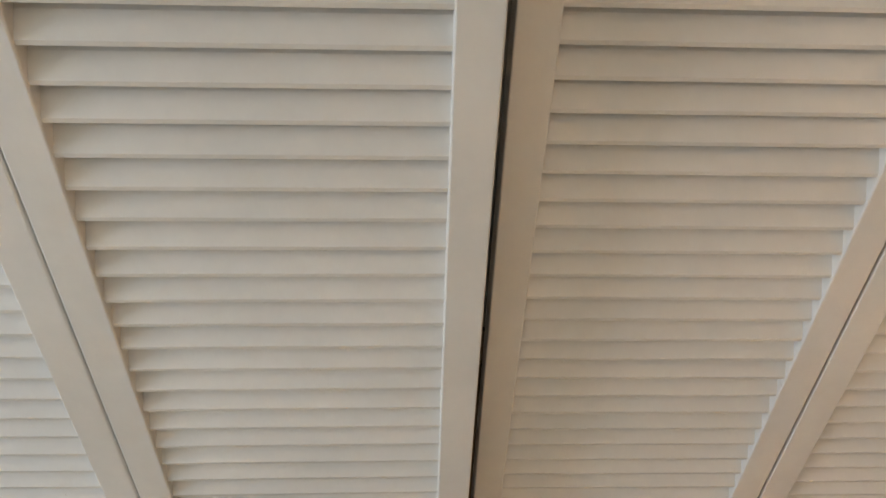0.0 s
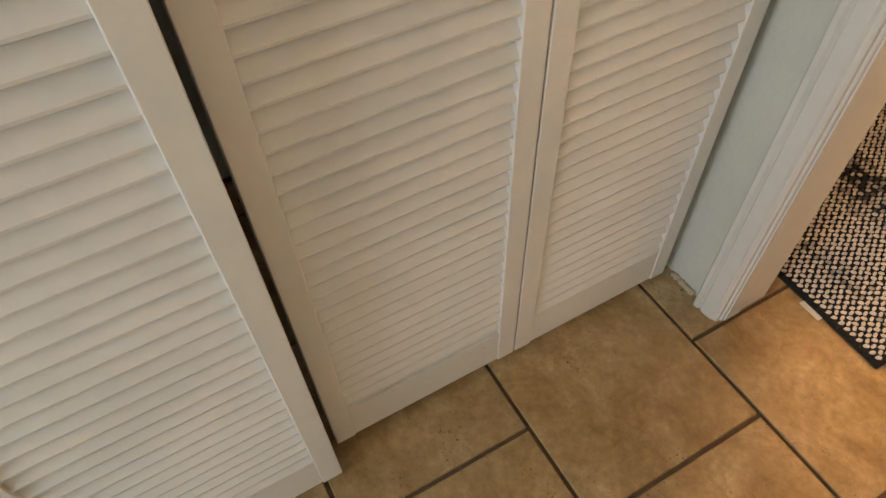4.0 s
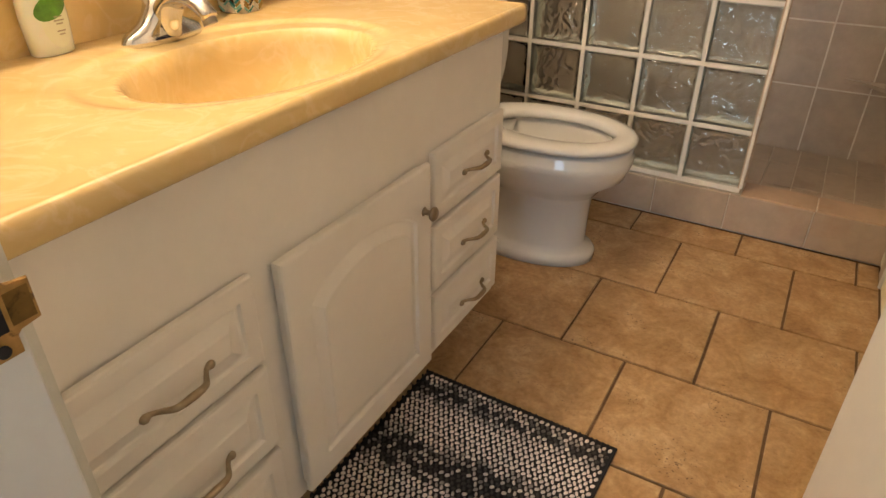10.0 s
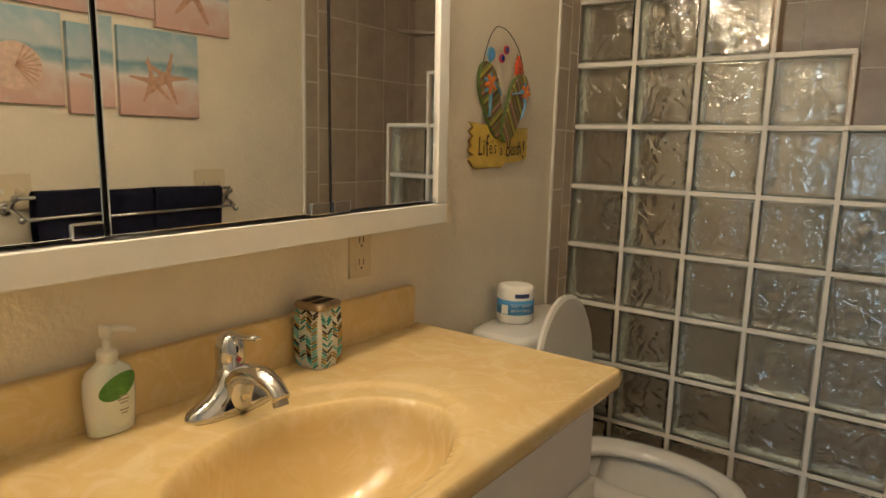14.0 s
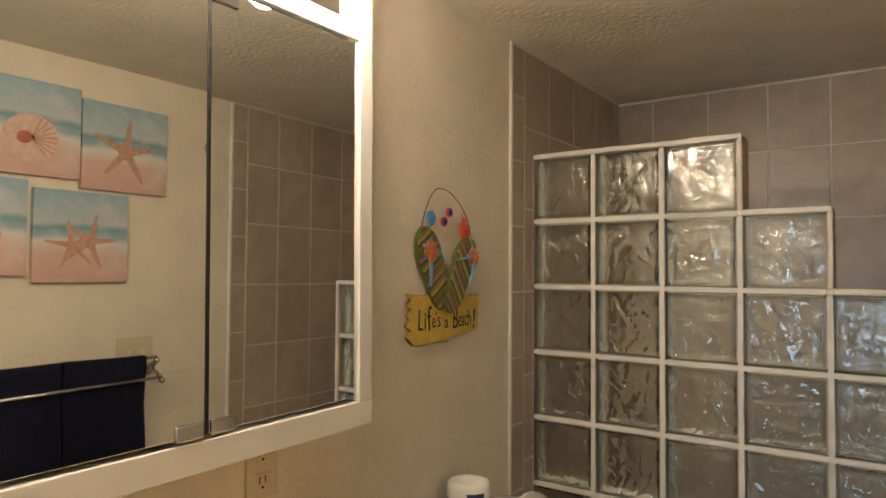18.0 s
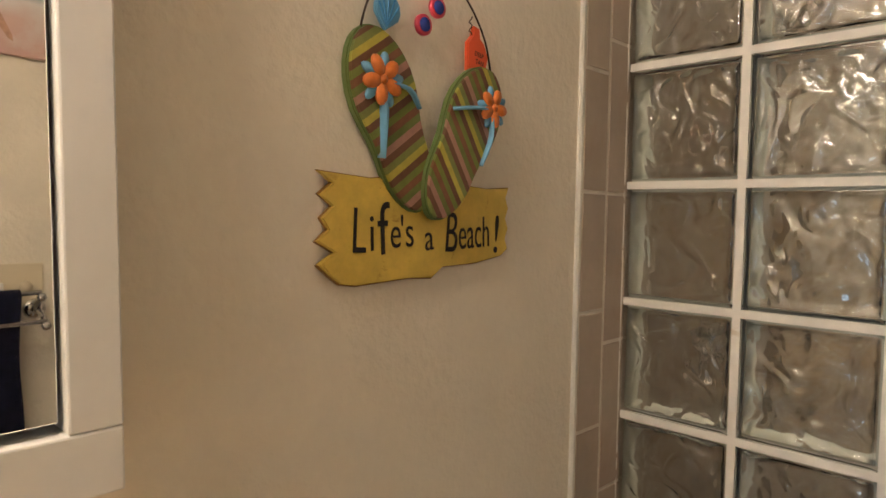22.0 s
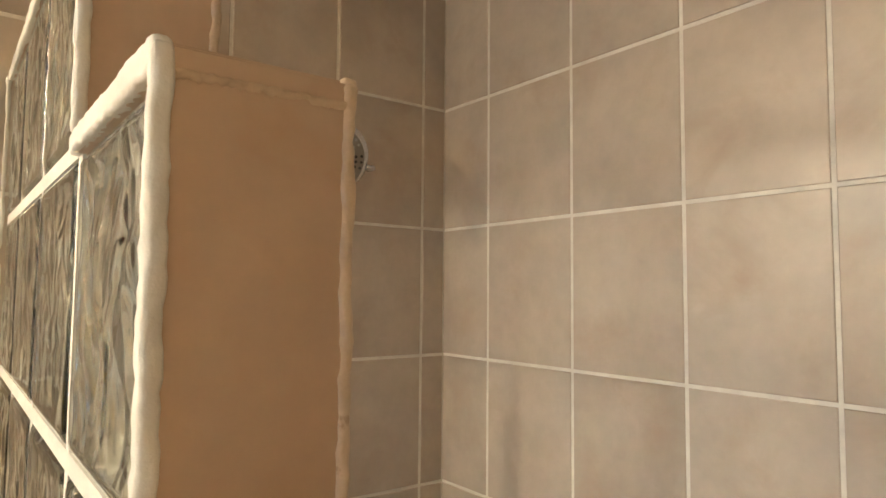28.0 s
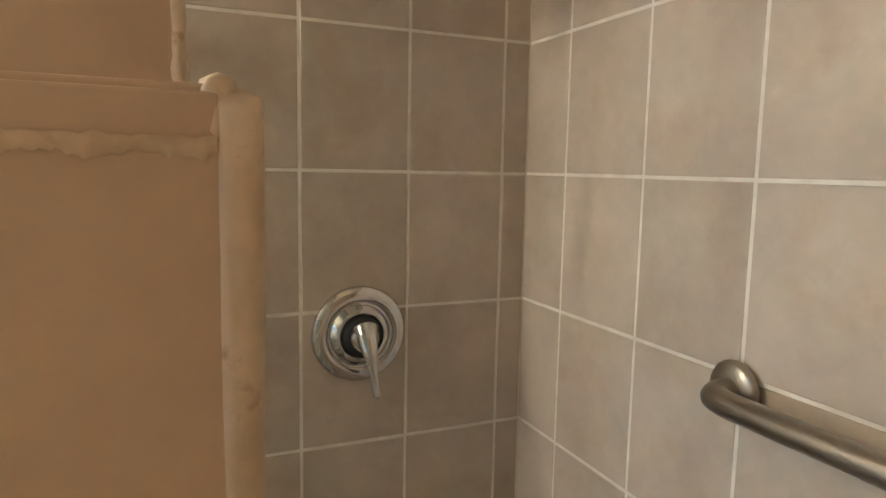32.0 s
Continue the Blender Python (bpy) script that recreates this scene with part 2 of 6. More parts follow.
def marble_material():
    m, nt, p = node_mat("cultured_marble")
    pos = nt.nodes.new("ShaderNodeNewGeometry").outputs["Position"]
    a = noise_node(nt, pos, 5.0, 6.0, 0.6, 1.6)
    b = noise_node(nt, pos, 9.0, 4.0, 0.5, 3.0)
    base = ramp(nt, a, [(0.25, (0.66, 0.46, 0.20)), (0.55, (0.70, 0.52, 0.25)), (0.8, (0.74, 0.58, 0.32))])
    veins = ramp(nt, b, [(0.50, (0, 0, 0)), (0.60, (0.30, 0.30, 0.30)), (0.68, (0, 0, 0))])
    out = mix(nt, veins, base, (0.82, 0.68, 0.45))
    # deeper honey colour round the drain, fading outwards
    dist = nt.nodes.new("ShaderNodeVectorMath")
    dist.operation = "DISTANCE"
    nt.links.new(pos, dist.inputs[0])
    dist.inputs[1].default_value = (0.30, -1.50, 0.76)
    wob = nt.nodes.new("ShaderNodeMath")
    wob.operation = "MULTIPLY_ADD"
    nt.links.new(a, wob.inputs[0])
    wob.inputs[1].default_value = 0.10
    nt.links.new(dist.outputs["Value"], wob.inputs[2])
    honey_tone = ramp(nt, wob.outputs[0], [(0.10, (0.6, 0.6, 0.6)), (0.19, (0.35, 0.35, 0.35)), (0.26, (0, 0, 0))])
    out = mix(nt, honey_tone, out, (0.66, 0.45, 0.15))
    nt.links.new(out, p.inputs["Base Color"])
    p.inputs["Roughness"].default_value = 0.22
    p.inputs["Coat Weight"].default_value = 0.35
    p.inputs["Coat Roughness"].default_value = 0.08
    return m


M_MARBLE = marble_material()


def stripes_material(name, freq, colours, axis, spread=0.2, lean=0.0):
    """Even stripes across one axis of the object's own space."""
    m, nt, p = node_mat(name)
    pos = nt.nodes.new("ShaderNodeTexCoord").outputs["Object"]
    sep = nt.nodes.new("ShaderNodeSeparateXYZ")
    nt.links.new(pos, sep.inputs[0])
    mul = nt.nodes.new("ShaderNodeMath")
    mul.operation = "MULTIPLY"
    mul.inputs[1].default_value = freq
    skew = nt.nodes.new("ShaderNodeMath")
    skew.operation = "MULTIPLY_ADD"
    nt.links.new(sep.outputs[1], skew.inputs[0])
    skew.inputs[1].default_value = -lean
    nt.links.new(sep.outputs[axis], skew.inputs[2])
    nt.links.new(skew.outputs[0], mul.inputs[0])
    fr = nt.nodes.new("ShaderNodeMath")
    fr.operation = "FRACT"
    nt.links.new(mul.outputs[0], fr.inputs[0])
    r = nt.nodes.new("ShaderNodeValToRGB")
    r.color_ramp.interpolation = "CONSTANT"
    while len(r.color_ramp.elements) < len(colours):
        r.color_ramp.elements.new(0.5)
    for i, c in enumerate(colours):
        r.color_ramp.elements[i].position, r.color_ramp.elements[i].color = i / len(colours), (*c, 1)
    nt.links.new(fr.outputs[0], r.inputs[0])
    n = ramp(nt, noise_node(nt, pos, 90), [(0.3, (1 - spread,) * 3), (0.7, (1, 1, 1))])
    nt.links.new(mix(nt, 1.0, r.outputs[0], n, "MULTIPLY"), p.inputs["Base Color"])
    p.inputs["Roughness"].default_value = 0.5
    return m


# ---- mesh helpers ----


def thing(name, at=(0, 0, 0), label="", category="", group="", kind="", rz=0.0):
    ob = new(name)
    ob.location = at
    ob.rotation_euler = (0, 0, radians(rz))
    ob.empty_display_size = 0.1
    return tagged(ob, label, category, group, kind)


def root_origin(ob):
    v = Vector((0, 0, 0))
    while ob is not None:
        v += ob.location
        ob = ob.parent
    return v


def part(name, bm, material, parent=None, label="", local=False, smooth=False, kind=""):
    """Links a bmesh as one mesh object; its places are the world's unless local."""
    if parent is not None and not local:
        bmesh.ops.translate(bm, verts=bm.verts[:], vec=-root_origin(parent))
    me = bpy.data.meshes.new(name)
    bm.to_mesh(me)
    bm.free()
    me.materials.append(material)
    if smooth:
        for f in me.polygons:
            f.use_smooth = True
    ob = new(name, me)
    if parent is not None:
        ob.parent = parent
    return tagged(ob, label, kind=kind)


def single(name, bm, material, label, category="", kind="", group="", smooth=False):
    return tagged(part(name, bm, material, None, label, smooth=smooth), label, category, group, kind)


def box(x0, x1, y0, y1, z0, z1, bevel=0.0, seg=2, bm=None):
    own = bm is None
    b = bmesh.new()
    vs = [b.verts.new((x, y, z)) for z in (z0, z1) for y in (y0, y1) for x in (x0, x1)]
    for f in ((0, 2, 3, 1), (4, 5, 7, 6), (0, 1, 5, 4), (2, 6, 7, 3), (0, 4, 6, 2), (1, 3, 7, 5)):
        b.faces.new([vs[i] for i in f])
    if bevel:
        bmesh.ops.bevel(b, geom=b.edges[:], offset=bevel, segments=seg, affect="EDGES", profile=0.5)
    if own:
        return b
    append(bm, b)
    return bm


def append(bm, other):
    me = bpy.data.meshes.new("tmp")
    other.to_mesh(me)
    other.free()
    bm.from_mesh(me)
    bpy.data.meshes.remove(me)
    return bm


def loft(rings, cap0=True, cap1=True):
    """A skin over rings of equally many points."""
    b = bmesh.new()
    vv = [[b.verts.new(p) for p in r] for r in rings]
    n = len(vv[0])
    for a, c in zip(vv, vv[1:]):
        for i in range(n):
            b.faces.new((a[i], a[(i + 1) % n], c[(i + 1) % n], c[i]))
    if cap0:
        b.faces.new(vv[0][::-1])
    if cap1:
        b.faces.new(vv[-1])
    bmesh.ops.recalc_face_normals(b, faces=b.faces[:])
    return b


def ellipse(cx, cy, z, a, b, n=32, power=2.0):
    out = []
    for i in range(n):
        t = 2 * math.pi * i / n
        c, s = math.cos(t), math.sin(t)
        out.append((cx + a * math.copysign(abs(c) ** (2 / power), c), cy + b * math.copysign(abs(s) ** (2 / power), s), z))
    return out


def lathe(profile, n=28, axis="z", at=(0, 0, 0)):
    """Turns (radius, height) pairs about an axis."""
    rings = []
    for r, h in profile:
        ring = []
        for i in range(n):
            t = 2 * math.pi * i / n
            u, v = max(r, 1e-4) * math.cos(t), max(r, 1e-4) * math.sin(t)
            p = {"z": (u, v, h), "x": (h, u, v), "y": (v, h, u)}[axis]
            ring.append((p[0] + at[0], p[1] + at[1], p[2] + at[2]))
        rings.append(ring)
    return loft(rings)


def tube(points, radii, n=12, flat=1.0):
    """A round bar along points; radii one number or one for each point."""
    pts = [Vector(p) for p in points]
    if isinstance(radii, (int, float)):
        radii = [radii] * len(pts)
    rings = []
    ref = Vector((0.13, 0.31, 0.94))
    for i, p in enumerate(pts):
        d = (pts[min(i + 1, len(pts) - 1)] - pts[max(i - 1, 0)]).normalized()
        u = d.cross(ref)
        u = u.normalized() if u.length > 1e-3 else d.orthogonal().normalized()
        v = d.cross(u)
        rings.append([p + (u * math.cos(2 * math.pi * k / n) + v * math.sin(2 * math.pi * k / n) * flat) * radii[i] for k in range(n)])
    return loft(rings)


def spline(points, steps=6):
    """Points of a smooth curve through the given ones."""
    p = [Vector(q) for q in points]
    out = []
    for i in range(len(p) - 1):
        a, b, c, d = p[max(i - 1, 0)], p[i], p[i + 1], p[min(i + 2, len(p) - 1)]
        for k in range(steps):
            t = k / steps
            out.append(0.5 * (2 * b + (c - a) * t + (2 * a - 5 * b + 4 * c - d) * t * t + (3 * b - a - 3 * c + d) * t ** 3))
    return out + [p[-1]]


def plate(outline, depth, axis="x", at=0.0, bevel=0.0):
    """A flat plate from an outline (u, v); axis x: u is y, v is z, front at +x."""
    b = bmesh.new()
    back = [b.verts.new((at, u, v) if axis == "x" else (u, at, v)) for u, v in outline]
    f = b.faces.new(back)
    ext = bmesh.ops.extrude_face_region(b, geom=[f])
    vs = [e for e in ext["geom"] if isinstance(e, bmesh.types.BMVert)]
    bmesh.ops.translate(b, verts=vs, vec=(depth, 0, 0) if axis == "x" else (0, depth, 0))
    bmesh.ops.recalc_face_normals(b, faces=b.faces[:])
    if bevel:
        fr = [e for e in b.edges if all(v in vs for v in e.verts)]
        bmesh.ops.bevel(b, geom=fr, offset=bevel, segments=2, affect="EDGES")
    return b


def lettering(name, text, size, m, material, parent, depth=0.0006, squash=1.0, thin=0.0):
    """Raised letters in the built-in font, laid by the pose m."""
    cu = bpy.data.curves.new("tmp", "FONT")
    cu.body, cu.size, cu.extrude, cu.offset = text, size, depth, thin
    ob = new("tmp", cu)
    me = bpy.data.meshes.new_from_object(ob.evaluated_get(bpy.context.evaluated_depsgraph_get()))
    bpy.data.objects.remove(ob)
    me.transform(m @ Matrix.Diagonal((squash, 1, 1, 1)))
    b = bmesh.new()
    b.from_mesh(me)
    bpy.data.meshes.remove(me)
    return part(name, b, material, parent)


# on the west wall: letters run along +y, up is +z, facing +x
def west(x, y, z, turn=0):
    return Matrix.Translation((x, y, z)) @ Matrix(((0, 0, 1, 0), (1, 0, 0, 0), (0, 1, 0, 0), (0, 0, 0, 1))) @ pose(0, 0, 0, 0, 0, turn)


# ---- plan ----
DOOR1_SWING, DOOR2_SWING, DOOR3_SWING = 1.8, -0.8, 0.4
EAST, NORTH, CEIL = 1.488, 0.766, 2.116
WALL_S0, WALL_S1 = -2.228, -2.104       # the wall with the bathroom door: hall face, bath face
JAMB_W, JAMB_E = 0.745, 1.432           # clear opening of the door
CLOSET_X, CLOSET_Y0, CLOSET_Y1 = 0.611, -3.645, -2.256
P, GX, GZ = 0.203, 0.0, 1.784           # glass blocks: pitch, first edge, top
GT = 0.091                              # thickness of the glass block wall
CURB = 0.148

# ---- structure ----
single("floor", box(-0.3, 2.3, -5.6, 0.02, -0.15, -0.006), M_GROUT_DARK, "brown grout bed under tan ceramic floor tiles", "floor", "structure")
shower_floor = single("shower_floor", box(-0.1, 1.6, 0.02, 0.95, -0.15, 0.060), M_GROUT, "beige tiled shower floor", "floor", "structure")
wall_west = single("wall_west", box(-0.12, 0.0, WALL_S0, 0.95, 0.0, CEIL), M_WALL, "beige painted textured bathroom wall", "wall", "structure")
wall_north = single("wall_north", box(0.0, 1.61, NORTH + 0.0005, 0.95, 0.0, CEIL), M_GROUT, "shower end wall under beige tiles", "wall", "structure")
wall_east = single("wall_east", box(EAST, 1.61, WALL_S1, NORTH + 0.0005, 0.0, CEIL), M_WALL, "beige painted textured bathroom wall", "wall", "structure")
single("ceiling", box(-0.12, 1.61, WALL_S1, 0.95, CEIL, CEIL + 0.1), M_CEIL, "beige textured bathroom ceiling", "ceiling", "structure")

# the wall with the door, of three pieces round the opening
bm = box(0.0, JAMB_W - 0.02, WALL_S0, WALL_S1, 0.0, CEIL)
box(JAMB_W - 0.02, JAMB_E + 0.005, WALL_S0, WALL_S1, 2.035, CEIL, bm=bm)
box(JAMB_E + 0.005, 2.3, WALL_S0, WALL_S1, 0.0, CEIL, bm=bm)
single("wall_south", bm, M_HALLWALL, "pale painted wall round the bathroom doorway", "wall", "structure")

# hall shell
single("ceiling_hall", box(-0.3, 2.3, -5.6, WALL_S0, 2.36, 2.46), M_CEIL, "beige hall ceiling", "ceiling", "structure")
single("wall_hall_head", box(-0.12, 2.3, WALL_S0, WALL_S1, CEIL + 0.1, 2.36), M_HALLWALL, "pale wall above the bathroom ceiling", "wall", "structure")
single("wall_hall_east", box(2.05, 2.2, -5.6, WALL_S0, 0.0, 2.36), M_HALLWALL, "pale painted hall wall", "wall", "structure")
bm = box(0.46, 0.60, -5.6, CLOSET_Y0 - 0.012, 0.0, 2.36)
box(0.46, 0.60, CLOSET_Y0 - 0.012, WALL_S0, 2.03, 2.36, bm=bm)
single("wall_closet", bm, M_HALLWALL, "pale painted wall round the closet opening", "wall", "structure")
bm = box(-0.2, -0.1, -4.6, WALL_S0, 0.0, 2.36)
box(-0.1, 0.46, -4.6, -4.5, 0.0, 2.36, bm=bm)
single("wall_closet_back", bm, M_HALLWALL, "plain closet back wall", "wall", "structure")
# hall end with its window
bm = box(0.6, 0.85, -5.6, -5.48, 0.0, 2.36)
box(1.85, 2.05, -5.6, -5.48, 0.0, 2.36, bm=bm)
box(0.85, 1.85, -5.6, -5.48, 0.0, 0.6, bm=bm)
box(0.85, 1.85, -5.6, -5.48, 1.9, 2.36, bm=bm)
single("wall_hall_end", bm, M_HALLWALL, "plain hall end wall with a window opening", "wall", "structure")

# ---- doorway ----


def casing(name, x0, x1, y_wall, z1, toward, label):
    """A moulded door casing: a flat with a rounded inner bead and a thicker outer band."""
    t = thing(name, ((x0 + x1) / 2, y_wall, 0), label, "door casing", kind="structure")
    s = -1 if toward < 0 else 1
    w = x1 - x0
    # profile across the width: distance from the wall
    prof = [(0.0, 0.009), (0.06, 0.012), (0.14, 0.012), (0.2, 0.016), (0.62, 0.0175), (0.70, 0.013), (0.78, 0.019), (0.92, 0.020), (1.0, 0.016)]
    b = bmesh.new()
    rows = []
    for z in (0.0, z1):
        rows.append([b.verts.new((x0 + w * u, y_wall, z)) for u in (0.0, 1.0)] +
                    [b.verts.new((x0 + w * (1 - u), y_wall + s * d, z)) for u, d in prof])
    n = len(rows[0])
    for i in range(n):
        b.faces.new((rows[0][i], rows[0][(i + 1) % n], rows[1][(i + 1) % n], rows[1][i]))
    b.faces.new(rows[0]), b.faces.new(rows[1])
    bmesh.ops.recalc_face_normals(b, faces=b.faces[:])
    part("moulding", b, M_WHITE, t)
    return t


casing("trim_left", 0.688, 0.741, WALL_S0, 2.09, -1, "white painted moulded casing beside the bathroom doorway")
casing("trim_right", JAMB_E + 0.008, JAMB_E + 0.068, WALL_S0, 2.09, -1, "white painted moulded casing beside the bathroom doorway")
single("trim_head", box(0.688, JAMB_E + 0.068, WALL_S0 - 0.018, WALL_S0, 2.092, 2.15, 0.003), M_WHITE, "white painted head casing over the doorway", "trim", "structure")

jamb = thing("door_frame", (JAMB_W, WALL_S1, 0), "white painted door jamb with stop and chipped edges", "door frame", kind="structure")
part("jamb", box(JAMB_W - 0.02, JAMB_W, WALL_S0 - 0.002, WALL_S1 - 0.014, 0.0, 2.035, 0.002), M_WHITE, jamb)
part("jamb", box(JAMB_E, JAMB_E + 0.006, WALL_S0 - 0.002, WALL_S1 + 0.004, 0.0, 2.035, 0.001), M_WHITE, jamb)
part("stop", box(JAMB_W, JAMB_W + 0.003, WALL_S0 + 0.004, WALL_S0 + 0.042, 0.0, 2.02, 0.001), M_WHITE, jamb)
part("stop", box(JAMB_E - 0.011, JAMB_E, WALL_S0 + 0.03, WALL_S0 + 0.068, 0.0, 2.02, 0.003), M_WHITE, jamb)
part("head", box(JAMB_W, JAMB_E, WALL_S0 - 0.002, WALL_S1 + 0.004, 2.02, 2.035, 0.002), M_WHITE, jamb)

# strike plate on the jamb, with its hole, lip and screws
SY, SZ = -2.148, -0.015
strike = part("strike_plate", plate([(SY + u, SZ + v) for u, v in ((0, 0.886), (0, 0.953), (0.025, 0.953), (0.025, 0.940), (0.028, 0.937), (0.042, 0.935), (0.042, 0.904), (0.028, 0.902), (0.025, 0.899), (0.025, 0.886))],
                                    0.0022, "x", JAMB_W + 0.0003, 0.0006), M_BRASS, jamb, "tarnished brass strike plate")
part("bolt_hole", box(JAMB_W + 0.001, JAMB_W + 0.0032, SY + 0.005, SY + 0.021, SZ + 0.905, SZ + 0.934, 0.0006), M_DARK, strike)
part("worn_patch", box(JAMB_W + 0.0020, JAMB_W + 0.0028, SY + 0.024, SY + 0.040, SZ + 0.907, SZ + 0.931, 0.0003), M_KNOB, strike, "dark worn patch on the lip")
for z in (SZ + 0.8935, SZ + 0.9455):
    part("screw", lathe([(0.0045, 0.0), (0.0045, 0.0022), (0.003, 0.0030), (0.0, 0.0031)], 14, "x", (JAMB_W + 0.002, SY + 0.013, z)), M_DARK, strike)

# bathroom door, standing open into the room
door = thing("door_1", (1.4225, -2.098, 0.0), "flush white bathroom door standing open with a brass knob", "door", kind="structure", rz=7.1)
DW = 0.712
part("leaf", box(-0.035, 0.0, 0.0, DW, 0.012, 2.015, 0.002), M_DOOR, door, local=True)


def knob(side):
    s = -1 if side < 0 else 1
    x0 = -0.035 if s < 0 else 0.0
    return lathe([(0.036, x0), (0.036, x0 + s * 0.005), (0.027, x0 + s * 0.010), (0.012, x0 + s * 0.014), (0.011, x0 + s * 0.030),
                  (0.018, x0 + s * 0.036), (0.027, x0 + s * 0.046), (0.028, x0 + s * 0.056), (0.024, x0 + s * 0.066), (0.018, x0 + s * 0.070), (0.0, x0 + s * 0.069)],
                 28, "x", (0, DW - 0.060, 0.906))


for s in (-1, 1):
    part("door_knob", knob(s), M_KNOB, door, "tarnished brass door knob", local=True, smooth=True)
part("latch_plate", box(-0.029, -0.006, DW, DW + 0.0015, 0.877, 0.934, 0.0005), M_BRASS, door, local=True)
for z in (0.26, 1.75):
    h = part("hinge", box(-0.033, -0.003, -0.002, 0.0005, z, z + 0.09, 0.0006), M_WHITE, door, "worn hinge painted over in white", local=True)
    for k in range(3):
        part("knuckle", lathe([(0.005, z + 0.03 * k + 0.0015), (0.006, z + 0.03 * k + 0.003), (0.006, z + 0.03 * k + 0.027), (0.005, z + 0.03 * k + 0.0285)], 14, "z", (0.003, -0.005, 0)), M_STEEL, h, local=True, smooth=True)
    for k in range(3):
        part("screw", lathe([(0.0022, -0.0015), (0.0022, -0.0026), (0.0, -0.0027)], 10, "y", (-0.020 + 0.008 * (k % 2), 0, z + 0.02 + 0.025 * k)), M_DARK, h, local=True)

# ---- closet doors ----
SLAT = 0.0262


def slat_mesh(width):
    b = bmesh.new()
    prof = [(0.0070, 0.0), (0.0116, 0.0004), (0.0122, 0.0040), (0.0012, 0.0205), (-0.0065, 0.0275), (-0.0120, 0.0325), (-0.0140, 0.0295), (0.0045, 0.0040)]
    ends = [[b.verts.new((x, y, z)) for x, z in prof] for y in (0.0, width)]
    n = len(prof)
    for i in range(n):
        b.faces.new((ends[0][i], ends[0][(i + 1) % n], ends[1][(i + 1) % n], ends[1][i]))
    b.faces.new(ends[0]), b.faces.new(ends[1])
    bmesh.ops.recalc_face_normals(b, faces=b.faces[:])
    me = bpy.data.meshes.new("slat")
    b.to_mesh(me)
    b.free()
    me.materials.append(M_LOUVRE)
    return me


def louvre_door(y0, y1, x_face, phase, rz=0.0):
    """One leaf of a louvred folding door; y0 is its hinge side."""
    w = y1 - y0
    t = thing("louvred_closet_door", (x_face - 0.028, y0, 0.015), "white painted louvred folding closet door leaf, closed", "closet door", "louvred closet doors", rz=rz)
    ST, H = 0.033, 1.985
    part("stile", box(0.0, 0.028, 0.0, ST, 0.0, H, 0.0015), M_LOUVRE, t, local=True)
    part("stile", box(0.0, 0.028, w - ST, w, 0.0, H, 0.0015), M_LOUVRE, t, local=True)
    part("bottom_rail", box(0.002, 0.026, ST, w - ST, 0.001, 0.088, 0.0012), M_LOUVRE, t, local=True)
    part("top_rail", box(0.002, 0.026, ST, w - ST, H - 0.075, H, 0.0012), M_LOUVRE, t, local=True)
    me = slat_mesh(w - 2 * ST + 0.004)
    z = 0.072 + (phase - 0.072 - 0.015) % SLAT
    while z < H - 0.085:
        ob = new("slat", me)
        ob.parent = t
        ob.location = (0.0135, ST - 0.002, z)
        z += SLAT
    return t


louvre_door(-3.643, -3.3005, 0.661, 0.900)
louvre_door(-3.298, -2.957, 0.662, 0.886, 0.6)
louvre_door(-2.945, -2.602, 0.6115, 0.903)
louvre_door(-2.599, -2.256, 0.6115, 0.598)
single("closet_jamb", box(0.470, 0.606, CLOSET_Y0 - 0.012, CLOSET_Y0 - 0.003, 0.0, 2.03, 0.002), M_WHITE, "white painted closet jamb", "trim", "structure")
single("closet_track", box(0.575, 0.612, CLOSET_Y0, CLOSET_Y1, 2.003, 2.03, 0.002), M_WHITE, "white closet door track under the header", "trim", "structure")

# old caulk and grime along the foot of the wall beside the closet
foot_rng = random.Random(8)
foot = tube([(0.615 + 0.004 * i, WALL_S0 - 0.003 - foot_rng.uniform(0, 0.003), 0.003) for i in range(16)], [foot_rng.uniform(0.004, 0.008) for _ in range(16)], 8)
single("wall_foot_caulk", foot, M_CAULK, "crumbling stained caulk at the foot of the wall", "trim", "structure", smooth=True)
single("paint_fleck", box(1.073, 1.080, -2.463, -2.457, -0.001, 0.003, 0.001), M_WHITE, "small white paint fleck on the floor joint", "paint fleck")

# ---- vanity ----
VX, VY0, VY1 = 0.508, -2.100, -0.892     # face frame, near end, far end
vanity = thing("vanity_cabinet", (0.27, -1.5, 0.0), "white painted bathroom vanity cabinet with pewter pulls", "cabinet")
part("body", box(0.004, VX - 0.018, VY0, VY1, 0.100, 0.700, 0.001), M_CAB, vanity)
part("side_panel", box(0.004, VX - 0.018, VY1 - 0.016, VY1 + 0.001, 0.095, 0.824, 0.001), M_CAB, vanity)
part("toe_kick", box(0.004, VX - 0.07, VY0, VY1, 0.0, 0.100), M_CAB, vanity)
part("face_frame", box(VX - 0.018, VX, VY0, VY1 + 0.003, 0.105, 0.824, 0.0015), M_CAB, vanity)


